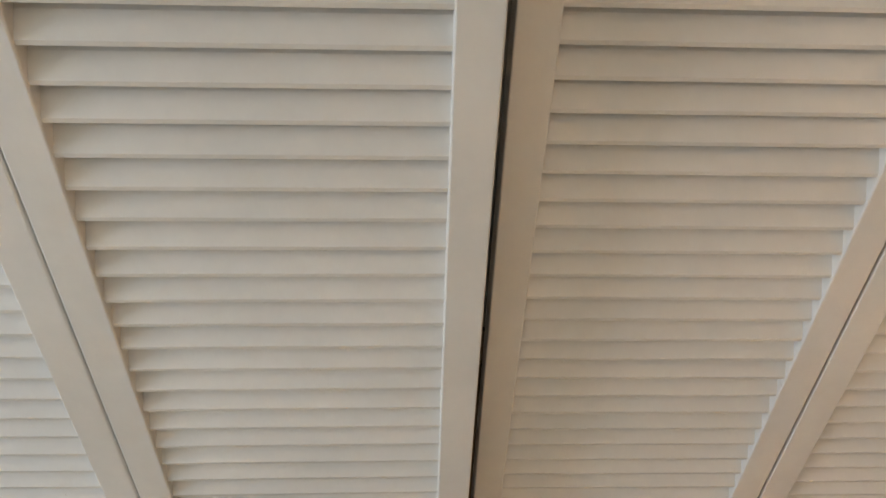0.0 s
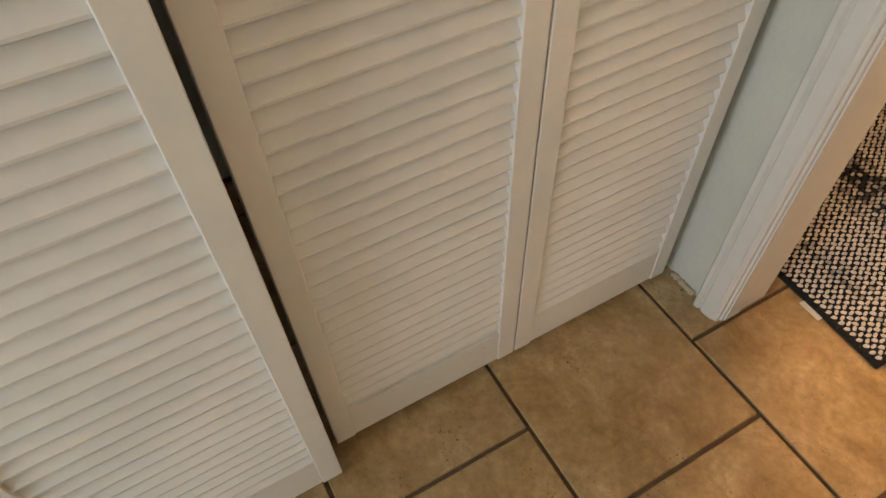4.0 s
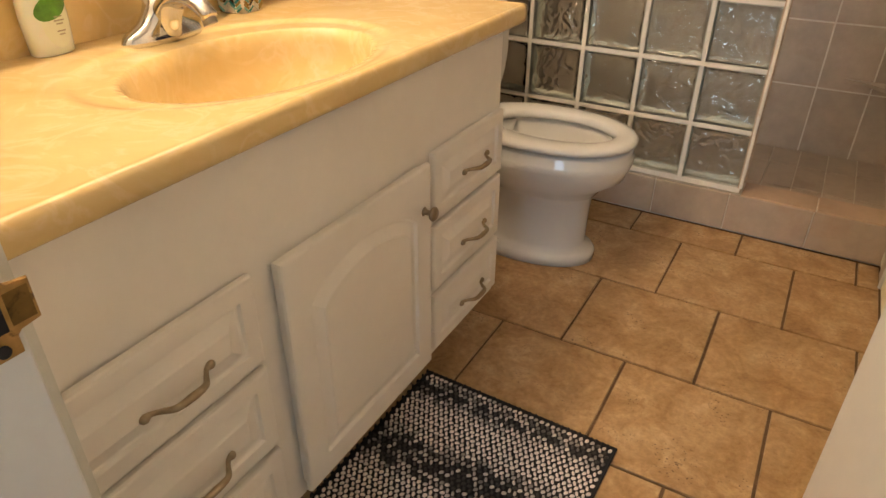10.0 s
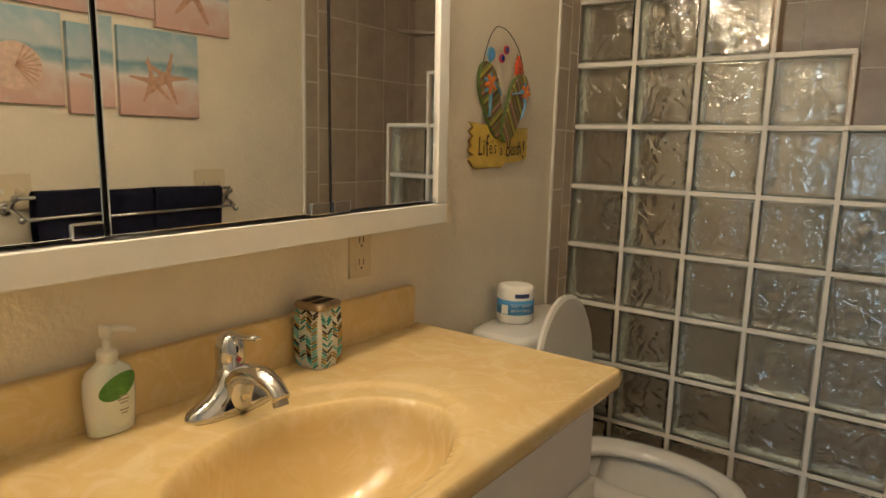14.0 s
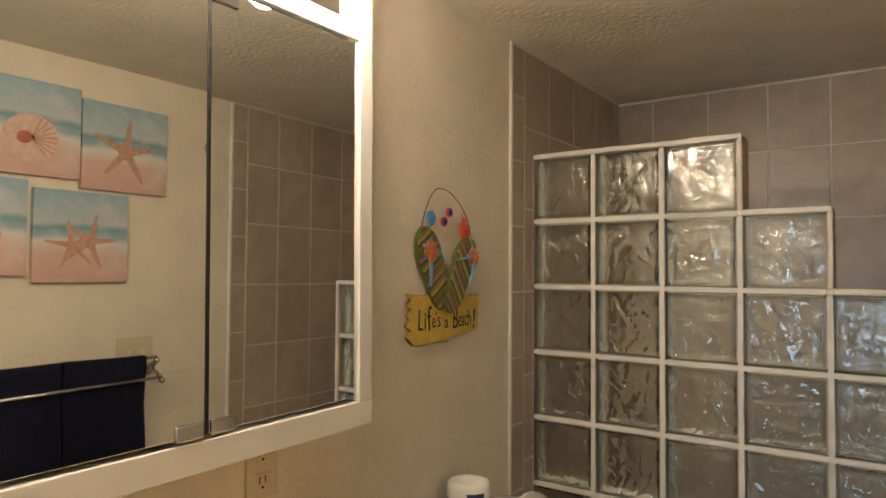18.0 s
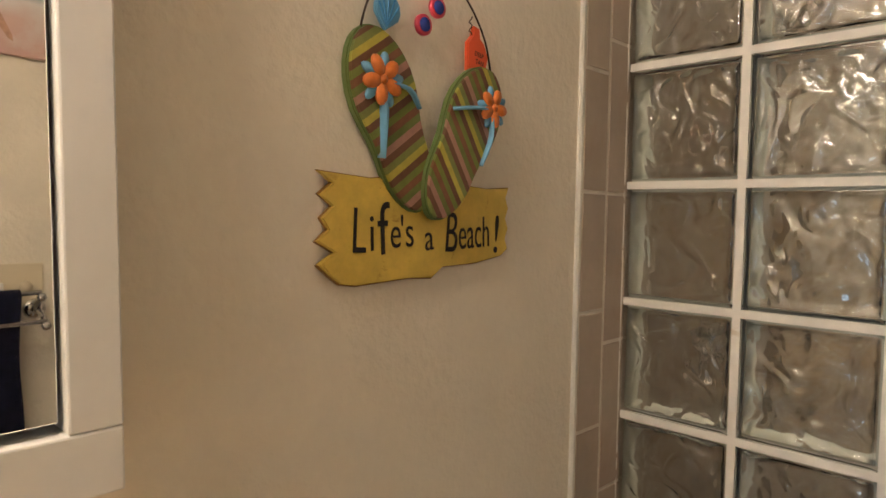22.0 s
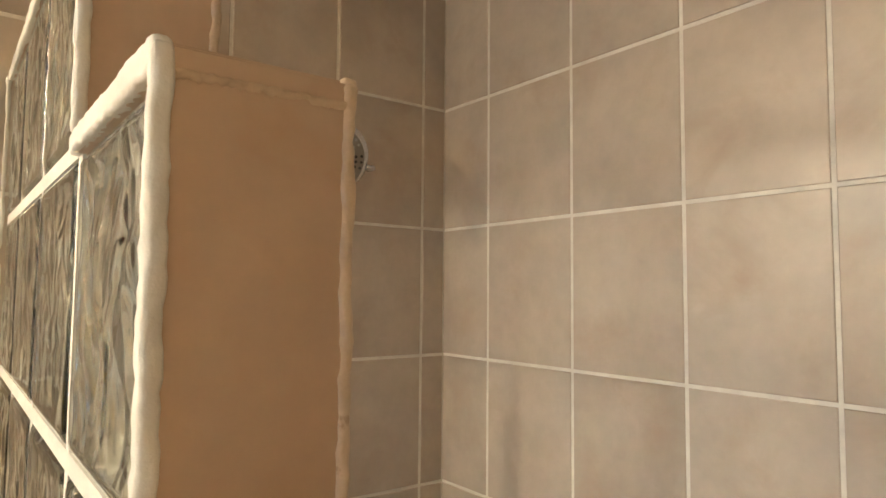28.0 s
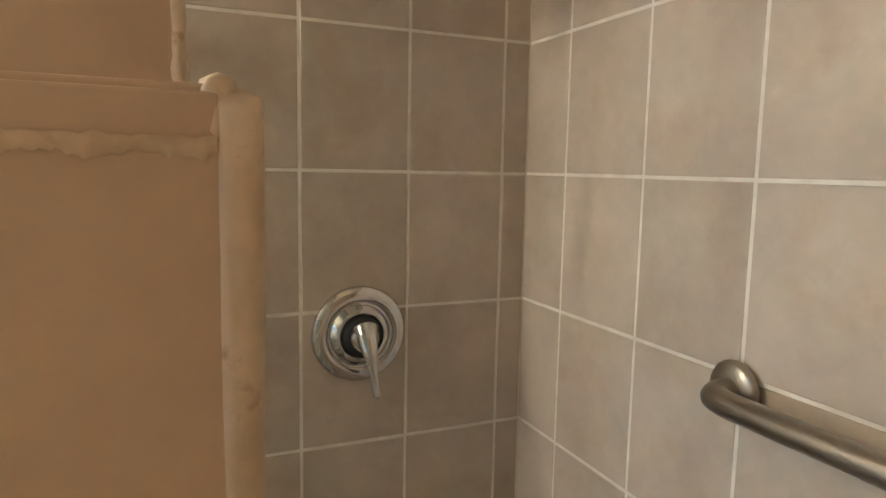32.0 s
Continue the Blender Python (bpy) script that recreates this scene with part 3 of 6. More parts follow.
def raised_front(y0, y1, z0, z1, arch=False):
    """A lipped front with a groove round a raised field, arched at its top for a door."""
    m = 0.055 if arch else 0.030
    zt = z1 - m
    inner, outer = [(y0 + m, z0 + m), (y1 - m, z0 + m)], [(y0, z0), (y1, z0)]
    if arch:
        w, c, n = (y1 - y0) / 2 - m, (y0 + y1) / 2, 14
        for i in range(n + 1):
            u = 1 - 2 * i / n
            inner.append((c + w * u, zt - 0.045 * u * u if i not in (0, n) else zt - 0.052))
            outer.append((c + (w + (m if i in (0, n) else 0.0)) * u, z1))
    else:
        inner += [(y1 - m, zt), (y0 + m, zt)]
        outer += [(y1, z1), (y0, z1)]
    cy, cz = (y0 + y1) / 2, (z0 + z1) / 2

    def inset(loop, k):
        hy, hz = (max(u for u, v in loop) - min(u for u, v in loop)) / 2, (max(v for u, v in loop) - min(v for u, v in loop)) / 2
        return [(cy + (u - cy) * (1 - k / hy), cz + (v - cz) * (1 - k / hz)) for u, v in loop]
    lift = 0.010 if arch else 0.0
    x = VX + 0.018 + lift
    rings = [[(VX, u, v) for u, v in inset(outer, 0.009)], [(VX + lift + 0.004, u, v) for u, v in inset(outer, 0.009)], [(VX + lift + 0.005, u, v) for u, v in outer], [(x - 0.006, u, v) for u, v in outer], [(x - 0.0015, u, v) for u, v in inset(outer, 0.002)], [(x, u, v) for u, v in inset(outer, 0.006)]]
    for k, d in ((0.0, 0.0), (0.003, -0.0060), (0.007, -0.0070), (0.028, 0.0005), (0.031, 0.0025), (0.036, 0.0025)):
        rings.append([(x + d, u, v) for u, v in inset(inner, k)])
    return loft(rings)


def bar_pull(y, z):
    """A cast pull with two leaf-shaped feet, set level on a drawer."""
    x = VX + 0.020
    pts = spline([(x + 0.002, y - 0.062, z - 0.004), (x + 0.003, y - 0.048, z - 0.001), (x + 0.012, y - 0.038, z + 0.001), (x + 0.026, y - 0.024, z + 0.002), (x + 0.029, y, z + 0.003),
                  (x + 0.026, y + 0.024, z + 0.002), (x + 0.012, y + 0.038, z + 0.001), (x + 0.003, y + 0.048, z + 0.003), (x + 0.002, y + 0.062, z + 0.006)], 5)
    n = len(pts) - 1
    rad = []
    for i in range(n + 1):
        u = abs(2 * i / n - 1)
        bar = 0.0060 - 0.0024 * min(1.0, u / 0.55)
        foot = 0.0034 * math.exp(-((u - 0.86) / 0.09) ** 2)
        rad.append(bar + foot - (0.0022 if u > 0.985 else 0.0))
    return tube(pts, rad, 12)


def drawer(y0, y1, z0, z1, py, pz):
    d = part("drawer_front", raised_front(y0, y1, z0, z1), M_CAB, vanity)
    part("handle", bar_pull(py, pz), M_PEWTER, d, "antique pewter bar pull", smooth=True)


for z0, z1, pz in ((0.478, 0.636, 0.553), (0.302, 0.466, 0.374), (0.134, 0.286, 0.199)):
    drawer(-1.226, -0.900, z0, z1, -1.050, pz)
    drawer(-2.086, -1.735, z0, z1, -1.892, pz - 0.008)
vdoor = part("door", raised_front(-1.690, -1.256, 0.130, 0.630, True), M_CAB, vanity)
part("knob", lathe([(0.010, VX + 0.018), (0.006, VX + 0.022), (0.0055, VX + 0.032), (0.013, VX + 0.036), (0.0155, VX + 0.041), (0.012, VX + 0.045), (0.0, VX + 0.046)],
                   20, "x", (0.010, -1.284, 0.536)), M_PEWTER, vdoor, "antique pewter knob", smooth=True)
# ---- vanity top with moulded basin ----
TOPZ, TX1, TY0, TY1 = 0.868, 0.556, -2.100, -0.864
BCX, BCY = 0.352, -1.494


def top_height(x, y):
    e = math.hypot((x - BCX) / 0.158, (y - BCY) / 0.232)
    r = math.hypot((x - 0.328) / 0.208, (y - BCY) / 0.292)
    z = TOPZ
    if r < 1.0:
        z -= 0.005 * min(1.0, (1.0 - r) / 0.05)
    if e < 1.06:
        k = max(0.0, min(1.0, (1.06 - e) / 0.10))
        z -= 0.006 * k * k
    if e < 1.0:
        z -= 0.148 * (1 - e ** 2.8) ** 0.60
    return z


def vanity_top():
    b = bmesh.new()
    nx, ny = 74, 150
    xs = [0.022 + (TX1 - 0.012 - 0.022) * i / nx for i in range(nx + 1)]
    ys = [TY0 + 0.002 + (TY1 - 0.014 - TY0) * j / ny for j in range(ny + 1)]
    grid = [[b.verts.new((x, y, top_height(x, y))) for y in ys] for x in xs]
    for i in range(nx):
        for j in range(ny):
            b.faces.new((grid[i][j], grid[i + 1][j], grid[i + 1][j + 1], grid[i][j + 1]))
    # rolled edge: front along y, then the far end along x
    rim = [grid[nx][j] for j in range(ny + 1)] + [grid[i][ny] for i in range(nx - 1, -1, -1)]
    steps = [(0.004, 0.001), (0.008, -0.001), (0.0115, -0.006), (0.013, -0.013), (0.0125, -0.026), (0.010, -0.036), (0.002, -0.041), (-0.05, -0.041)]
    prev = rim
    for out, dz in steps:
        cur = []
        for k, v in enumerate(rim):
            fx = out if k <= ny else 0.0
            fy = out if k >= ny else 0.0
            if k == ny:
                fx, fy = out * 0.75, out * 0.75
            cur.append(b.verts.new((v.co.x + fx, v.co.y + fy, TOPZ + dz)))
        for a in range(len(rim) - 1):
            b.faces.new((prev[a], cur[a], cur[a + 1], prev[a + 1]))
        prev = cur
    bmesh.ops.recalc_face_normals(b, faces=b.faces[:])
    return b


top = thing("vanity_countertop", (0.29, -1.5, 0.826), "glossy butter-yellow cultured marble top with moulded oval basin", "countertop")
part("counter", vanity_top(), M_MARBLE, top, smooth=True)
bs = box(0.003, 0.030, TY0 + 0.002, TY1 - 0.02, TOPZ - 0.02, TOPZ + 0.098, 0.006, 3)
part("backsplash", bs, M_MARBLE, top)
dx, dy = 0.268, -1.480
dz = top_height(dx, dy)
dr = part("drain", lathe([(0.030, dz - 0.002), (0.031, dz + 0.003), (0.024, dz + 0.005), (0.021, dz + 0.001), (0.0, dz + 0.0005)], 28, "z", (dx, dy, 0)), M_CHROME, top, "chrome drain", smooth=True)
part("stopper", lathe([(0.014, dz), (0.014, dz + 0.006), (0.018, dz + 0.008), (0.0185, dz + 0.012), (0.015, dz + 0.015), (0.0, dz + 0.0145)], 24, "z", (dx, dy, 0)), M_STEEL, dr, "worn pop-up stopper", smooth=True)

# ---- faucet ----
M_PINK_DOT = surface("red_mark", (0.45, 0.03, 0.03), 0.35, spread=0.05, bump=0)
fx, fy = 0.118, -1.484
faucet = thing("basin_faucet", (fx, fy, TOPZ), "polished chrome single-lever basin faucet", "faucet")
rings = []
for z, a, c in ((-0.004, 0.029, 0.084), (0.004, 0.029, 0.084), (0.012, 0.027, 0.080), (0.020, 0.025, 0.066), (0.030, 0.024, 0.046), (0.044, 0.0235, 0.032), (0.058, 0.023, 0.025), (0.072, 0.023, 0.023)):
    rings.append(ellipse(fx, fy, TOPZ + z, a, c, 36, 2.1))
part("base", loft(rings), M_CHROME, faucet, smooth=True)
sp = spline([(fx + 0.010, fy, TOPZ + 0.012), (fx + 0.022, fy, TOPZ + 0.044), (fx + 0.046, fy, TOPZ + 0.068), (fx + 0.078, fy, TOPZ + 0.074), (fx + 0.108, fy, TOPZ + 0.064), (fx + 0.130, fy, TOPZ + 0.046)], 6)
part("spout", tube(sp, [0.027 - 0.009 * i / (len(sp) - 1) - (0.004 if i == len(sp) - 1 else 0) for i in range(len(sp))], 24, 0.72), M_CHROME, faucet, smooth=True)
part("aerator", tube([(fx + 0.122, fy, TOPZ + 0.048), (fx + 0.127, fy, TOPZ + 0.036)], 0.0125, 18), M_STEEL, faucet, "dark aerator")
part("body", lathe([(0.021, TOPZ + 0.066), (0.0235, TOPZ + 0.070), (0.0235, TOPZ + 0.073), (0.0222, TOPZ + 0.075), (0.0238, TOPZ + 0.090), (0.0232, TOPZ + 0.108), (0.0200, TOPZ + 0.120), (0.0125, TOPZ + 0.128), (0.0, TOPZ + 0.131)], 32, "z", (fx, fy, 0)), M_CHROME, faucet, smooth=True)
part("index_button", lathe([(0.0045, 0.022), (0.0045, 0.0246), (0.0, 0.025)], 14, "x", (fx, fy, TOPZ + 0.088)), M_PINK_DOT, faucet, "small red temperature mark", smooth=True)
lv = spline([(fx + 0.004, fy, TOPZ + 0.122), (fx + 0.022, fy + 0.001, TOPZ + 0.127), (fx + 0.044, fy + 0.003, TOPZ + 0.127), (fx + 0.066, fy + 0.006, TOPZ + 0.130)], 5)
part("lever", tube(lv, [0.0120, 0.0115, 0.0105, 0.0092, 0.0082, 0.0074, 0.0070, 0.0070, 0.0074, 0.0082, 0.0092, 0.0102, 0.0108, 0.0106, 0.0094, 0.0060], 16, 0.5), M_CHROME, faucet, smooth=True)
part("lift_rod", tube([(fx - 0.034, fy, TOPZ), (fx - 0.034, fy, TOPZ + 0.056)], 0.0025, 8), M_CHROME, faucet)

# ---- soap pump ----
sx, sy = 0.055, -1.652
M_SOAP, _nt, _p = node_mat("pearly_soap")
_p.inputs["Base Color"].default_value = (0.80, 0.80, 0.74, 1)
_p.inputs["Roughness"].default_value = 0.18
_p.inputs["Subsurface Weight"].default_value = 0.15
_p.inputs["Coat Weight"].default_value = 0.4
soap = thing("soap_dispenser", (sx, sy, TOPZ), "white liquid soap bottle with a pump and green leaf label", "soap bottle")
rings = [ellipse(sx, sy, TOPZ + z, a, c, 30, 2.4) for z, a, c in ((0.0, 0.018, 0.031), (0.003, 0.021, 0.035), (0.03, 0.0215, 0.0365), (0.06, 0.022, 0.038), (0.085, 0.021, 0.037), (0.098, 0.018, 0.031), (0.106, 0.014, 0.019), (0.112, 0.0125, 0.0125))]
part("bottle", loft(rings), M_SOAP, soap, smooth=True)
part("collar", lathe([(0.0145, TOPZ + 0.108), (0.0148, TOPZ + 0.124), (0.013, TOPZ + 0.128), (0.006, TOPZ + 0.130), (0.0055, TOPZ + 0.150), (0.0, TOPZ + 0.150)], 24, "z", (sx, sy, 0)), M_WHITEPLASTIC, soap, smooth=True)
part("pump_head", append(lathe([(0.0085, TOPZ + 0.146), (0.0095, TOPZ + 0.152), (0.009, TOPZ + 0.164), (0.0, TOPZ + 0.165)], 18, "z", (sx, sy, 0)),
                         tube([(sx, sy, TOPZ + 0.158), (sx + 0.014, sy + 0.016, TOPZ + 0.160), (sx + 0.026, sy + 0.031, TOPZ + 0.156)], [0.0065, 0.0055, 0.004], 10)), M_WHITEPLASTIC, soap, smooth=True)
M_LEAF = surface("leaf_green", (0.075, 0.24, 0.03), 0.4, spread=0.25, scale=60, bump=0)
M_LABEL = surface("label_ivory", (0.72, 0.74, 0.62), 0.4, spread=0.03, bump=0)


def on_bottle(u, v, lift):
    """A place on the bottle's front, u along y, v up."""
    c = max(0.0, 1 - abs(u / 0.0375) ** 2.4) ** (1 / 2.4)
    return (sx + 0.0222 * c + lift, sy + u, TOPZ + v)


def bottle_patch(outline, lift):
    b = bmesh.new()
    c = (sum(u for u, v in outline) / len(outline), sum(v for u, v in outline) / len(outline))
    loops = [[b.verts.new(on_bottle(c[0] + (u - c[0]) * k, c[1] + (v - c[1]) * k, lift)) for u, v in outline] for k in (1.0, 0.75, 0.5, 0.25)]
    n = len(outline)
    for a, d in zip(loops, loops[1:]):
        for i in range(n):
            b.faces.new((a[i], a[(i + 1) % n], d[(i + 1) % n], d[i]))
    b.faces.new(loops[-1])
    bmesh.ops.recalc_face_normals(b, faces=b.faces[:])
    return b


lab = part("label", bottle_patch([(0.006 + 0.024 * math.cos(a), 0.050 + 0.038 * math.sin(a)) for a in [2 * math.pi * i / 24 for i in range(24)]], 0.0009), M_LABEL, soap)
part("leaf", bottle_patch([(0.004 + 0.031 * math.cos(a) * math.cos(0.42) - 0.018 * math.sin(a) * math.sin(0.42), 0.075 + 0.031 * math.cos(a) * math.sin(0.42) + 0.018 * math.sin(a) * math.cos(0.42)) for a in [2 * math.pi * i / 20 for i in range(20)]], 0.0014), M_LEAF, lab, "green leaf mark")
for k, (w, v) in enumerate(((0.014, 0.058), (0.018, 0.052), (0.012, 0.047), (0.015, 0.036), (0.010, 0.031))):
    part("text_bar", bottle_patch([(0.010 - w / 2, v), (0.010 + w / 2, v), (0.010 + w / 2, v + 0.0022), (0.010 - w / 2, v + 0.0022)], 0.0014), M_STEEL, lab)

# ---- mosaic toothbrush holder ----
cx, cy = 0.067, -1.242
cup = thing("toothbrush_holder", (cx, cy, TOPZ), "mosaic toothbrush holder in teal, white and gold herringbone", "toothbrush holder", rz=6)


def cup_half(v):
    return 0.0325 + 0.0055 * math.sin(math.pi * min(1, max(0, v / 0.118)))


part("body", loft([ellipse(0, 0, z, cup_half(z) - 0.0015, cup_half(z) - 0.0015, 32, 6) for z in (0.0, 0.012, 0.03, 0.06, 0.09, 0.108, 0.118)]), M_GROUT, cup, local=True, smooth=True)
part("rim", loft([ellipse(0, 0, z, a, a, 32, 6) for z, a in ((0.117, 0.034), (0.119, 0.036), (0.128, 0.036), (0.131, 0.033))]), M_PEWTER, cup, "bronze rim", local=True, smooth=True)
for s in (-0.013, 0.013):
    part("slot", box(s - 0.009, s + 0.009, -0.026, 0.026, 0.1305, 0.1318, 0.0005), M_DARK, cup, local=True)
MOSAIC = [surface("mosaic_" + n, c, 0.12, spread=0.15, scale=90, bump=0, coat=0.5) for n, c in
          (("teal", (0.02, 0.26, 0.27)), ("white", (0.62, 0.64, 0.58)), ("gold", (0.35, 0.24, 0.07)), ("black", (0.02, 0.025, 0.03)), ("aqua", (0.20, 0.50, 0.48)))]
mos_rng = random.Random(5)
chips = []
for cidx in range(5):
    b0 = bmesh.new()
    b0.faces.new([b0.verts.new((0.0, u, v)) for u, v in ((-0.0078, -0.0019), (0.0078, -0.0019), (0.0078, 0.0019), (-0.0078, 0.0019))])
    ext = bmesh.ops.extrude_face_region(b0, geom=b0.faces[:])
    bmesh.ops.translate(b0, verts=[g for g in ext["geom"] if isinstance(g, bmesh.types.BMVert)], vec=(0.0016, 0, 0))
    bmesh.ops.recalc_face_normals(b0, faces=b0.faces[:])
    me = bpy.data.meshes.new("mosaic_chip")
    b0.to_mesh(me)
    b0.free()
    me.materials.append(MOSAIC[cidx])
    chips.append(me)
for side in range(4):
    for col in range(4):
        for r in range(18):
            u = -0.0225 + 0.015 * col
            v = 0.008 + 0.0061 * r
            if v > 0.112:
                continue
            ob = new("mosaic_chip", chips[mos_rng.randrange(5)])
            ob.parent = cup
            ob.matrix_basis = pose(0, 0, 0, 0, 0, 90 * side) @ Matrix.Translation((cup_half(v) - 0.0016, u, v)) @ pose(0, 0, 0, 38 if col % 2 else -38, 0, 0)

# ---- medicine cabinet ----
MX, MY0, MY1, MZ0, MZ1 = 0.095, -2.05, -0.874, 1.119, 1.858
FX = 0.109                              # front of the white frame
cabinet = thing("medicine_cabinet", (0.0, -1.46, MZ0), "white framed three-door mirrored medicine cabinet", "mirror cabinet")
part("body", box(0.002, MX - 0.046, MY0 + 0.01, MY1 - 0.008, MZ0 + 0.012, MZ1 - 0.005, 0.001), M_WHITE, cabinet)
FW = 0.047
part("frame_bottom", box(MX - 0.046, FX, MY0, MY1, MZ0, MZ0 + FW, 0.002), M_WHITE, cabinet)
part("frame_side", box(MX - 0.046, FX, MY1 - 0.036, MY1, MZ0 + FW, MZ1 + 0.165, 0.002), M_WHITE, cabinet)
part("frame_side", box(MX - 0.046, FX, MY0, MY0 + 0.036, MZ0 + FW, MZ1 + 0.165, 0.002), M_WHITE, cabinet)
# black sheet added behind the doors so that their gaps look dark
part("frame_rear", box(MX - 0.045, MX - 0.041, MY0 + 0.036, MY1 - 0.036, MZ0 + FW, MZ1), M_BLACK, cabinet)


def mirror_door(y0, y1, hinge_far, swing, lip=0.0032):
    """A frameless mirror leaf with bevelled edge, slightly off the cabinet's plane."""
    d = part("mirror_door", box(0.0, 0.004, 0.0, y1 - y0, MZ0 + FW + 0.008 - MZ0, MZ1 - 0.003 - MZ0, 0.0008), M_MIRROR, cabinet, "mirror door", local=True)
    # hinge side: far (+y) or near (-y)
    o = cabinet.location
    if hinge_far:
        d.matrix_basis = Matrix.Translation((FX - 0.0120 - o.x, y1 - o.y, 0)) @ pose(0, 0, 0, 0, 0, swing) @ Matrix.Translation((0, -(y1 - y0), 0))
    else:
        d.matrix_basis = Matrix.Translation((FX - 0.0120 - o.x, y0 - o.y, 0)) @ pose(0, 0, 0, 0, 0, swing)
    # near-black strip stands in for the shaded gap between two mirror doors
    part("edge_strip", box(-0.003, 0.0052, -lip if hinge_far else y1 - y0, 0.0 if hinge_far else y1 - y0 + lip, MZ0 + FW + 0.008 - MZ0, MZ1 - 0.003 - MZ0), M_DARK, d, local=True)
    for z in (MZ0 + FW + 0.004, MZ1 - 0.028):
        for yy in ((0.002,) if hinge_far else (y1 - y0 - 0.048,)):
            part("clip", box(-0.002, 0.009, yy, yy + 0.046, z - MZ0, z - MZ0 + 0.024, 0.003), M_CHROME, d, "chrome hinge clip", local=True)
    return d


mirror_door(-1.2390, -0.9135, True, DOOR3_SWING)
mirror_door(-1.658, -1.2475, False, DOOR2_SWING)
mirror_door(-2.008, -1.6605, False, DOOR1_SWING, 0.0013)

# the cabinet hangs a little low at its near end
cabinet.rotation_euler = (radians(0.7), 0, 0)

# ---- vanity light above the mirrors ----
light = thing("vanity_light", (0.0, -1.46, 1.87), "white framed vanity light bar with lit globe bulbs", "wall light")
part("housing", box(0.002, MX - 0.022, MY0 + 0.01, MY1 - 0.008, 1.870, 2.020, 0.002), M_WHITE, light)
part("lower_trim", box(MX - 0.022, FX - 0.002, MY0 + 0.036, MY1 - 0.036, 1.866, 1.900, 0.002), M_WHITE, light)
part("upper_trim", box(MX - 0.022, FX - 0.002, MY0 + 0.036, MY1 - 0.036, 2.000, 2.025, 0.002), M_WHITE, light)
part("back_plate", box(MX - 0.021, MX - 0.015, MY0 + 0.036, MY1 - 0.036, 1.901, 1.999), M_CHROME, light, "polished chrome back plate")
for y in (-1.87, -1.60, -1.33, -1.06):
    s = part("socket", lathe([(0.026, MX - 0.015), (0.026, MX - 0.004), (0.020, MX), (0.018, MX + 0.052), (0.0, MX + 0.052)], 24, "x", (0, y, 1.948)), M_WHITEPLASTIC, light, smooth=True)
    part("bulb", lathe([(0.014, MX + 0.050), (0.018, MX + 0.062), (0.034, MX + 0.082), (0.041, MX + 0.104), (0.038, MX + 0.124), (0.025, MX + 0.140), (0.0, MX + 0.145)], 24, "x", (0, y, 1.948)), M_BULB, s, "lit globe bulb", smooth=True)

# ---- outlet by the vanity ----
outlet = thing("wall_outlet", (0.0, -1.055, 1.065), "almond double power outlet on the wall", "outlet")
part("plate", box(0.0005, 0.006, -1.090, -1.020, 1.008, 1.122, 0.002), M_ALMOND, outlet)
for z in (1.040, 1.090):
    soc = part("socket", box(0.005, 0.0075, -1.072, -1.038, z - 0.016, z + 0.016, 0.0012), M_ALMOND, outlet)
    for y in (-1.063, -1.050):
        part("slot", box(0.0072, 0.0079, y, y + 0.0025, z - 0.003, z + 0.010), M_DARK, soc)
    part("ground_hole", lathe([(0.0027, 0.0072), (0.0027, 0.0079)], 10, "x", (0, -1.055, z - 0.010)), M_DARK, soc)
part("screw", lathe([(0.003, 0.0055), (0.003, 0.0068), (0.0, 0.007)], 10, "x", (0, -1.055, 1.065)), M_ALMOND, outlet)

# ---- beach sign ----
sign = thing("beach_sign", (0.0, -0.505, 1.27), "painted metal beach sign with striped flip-flops on a yellow board", "wall sign")
M_BOARD = surface("board_yellow", (0.70, 0.50, 0.085), 0.45, spread=0.12, scale=30, fine=200, bump=0.3, bump_scale=90, bump_dist=0.001, dirt=((0.40, 0.22, 0.03), 0.62, 0.75, 45))
M_BOARDEDGE = surface("board_edge_brown", (0.30, 0.15, 0.03), 0.5, spread=0.2, bump=0)
M_GREENRIM = surface("sole_green", (0.12, 0.18, 0.05), 0.5, spread=0.15, bump=0)
M_STRAP = surface("strap_blue", (0.16, 0.40, 0.62), 0.4, spread=0.1, bump=0)
M_PETAL = surface("petal_orange", (0.72, 0.20, 0.035), 0.4, spread=0.15, scale=80, bump=0)
M_WIRE = surface("dark_wire", (0.05, 0.03, 0.02), 0.5, 0.6, spread=0.1, bump=0)
M_ORANGE = surface("bottle_orange", (0.75, 0.10, 0.03), 0.35, spread=0.1, bump=0)
M_PINK = surface("glasses_red", (0.65, 0.05, 0.09), 0.35, spread=0.1, bump=0)
M_LENS = surface("lens_blue", (0.03, 0.06, 0.35), 0.2, spread=0.1, bump=0)
STRIPES = [(0.20, 0.25, 0.05), (0.17, 0.075, 0.04), (0.52, 0.45, 0.07), (0.23, 0.27, 0.07), (0.18, 0.08, 0.045), (0.46, 0.24, 0.18), (0.17, 0.21, 0.05), (0.24, 0.10, 0.05)]
M_SOLE = stripes_material("flip_flop_stripes", 14.5, STRIPES, 2, lean=0.2)
M_SOLE_STEEP = stripes_material("flip_flop_stripes_steep", 14.5, STRIPES, 2, lean=-0.55)
board_rng = random.Random(3)
outline = []
for i in range(10):
    v = 1.372 - 0.112 * i / 9
    outline.append((-0.634 + (0.0 if i % 2 else -0.015) + board_rng.uniform(-0.005, 0.005), v))
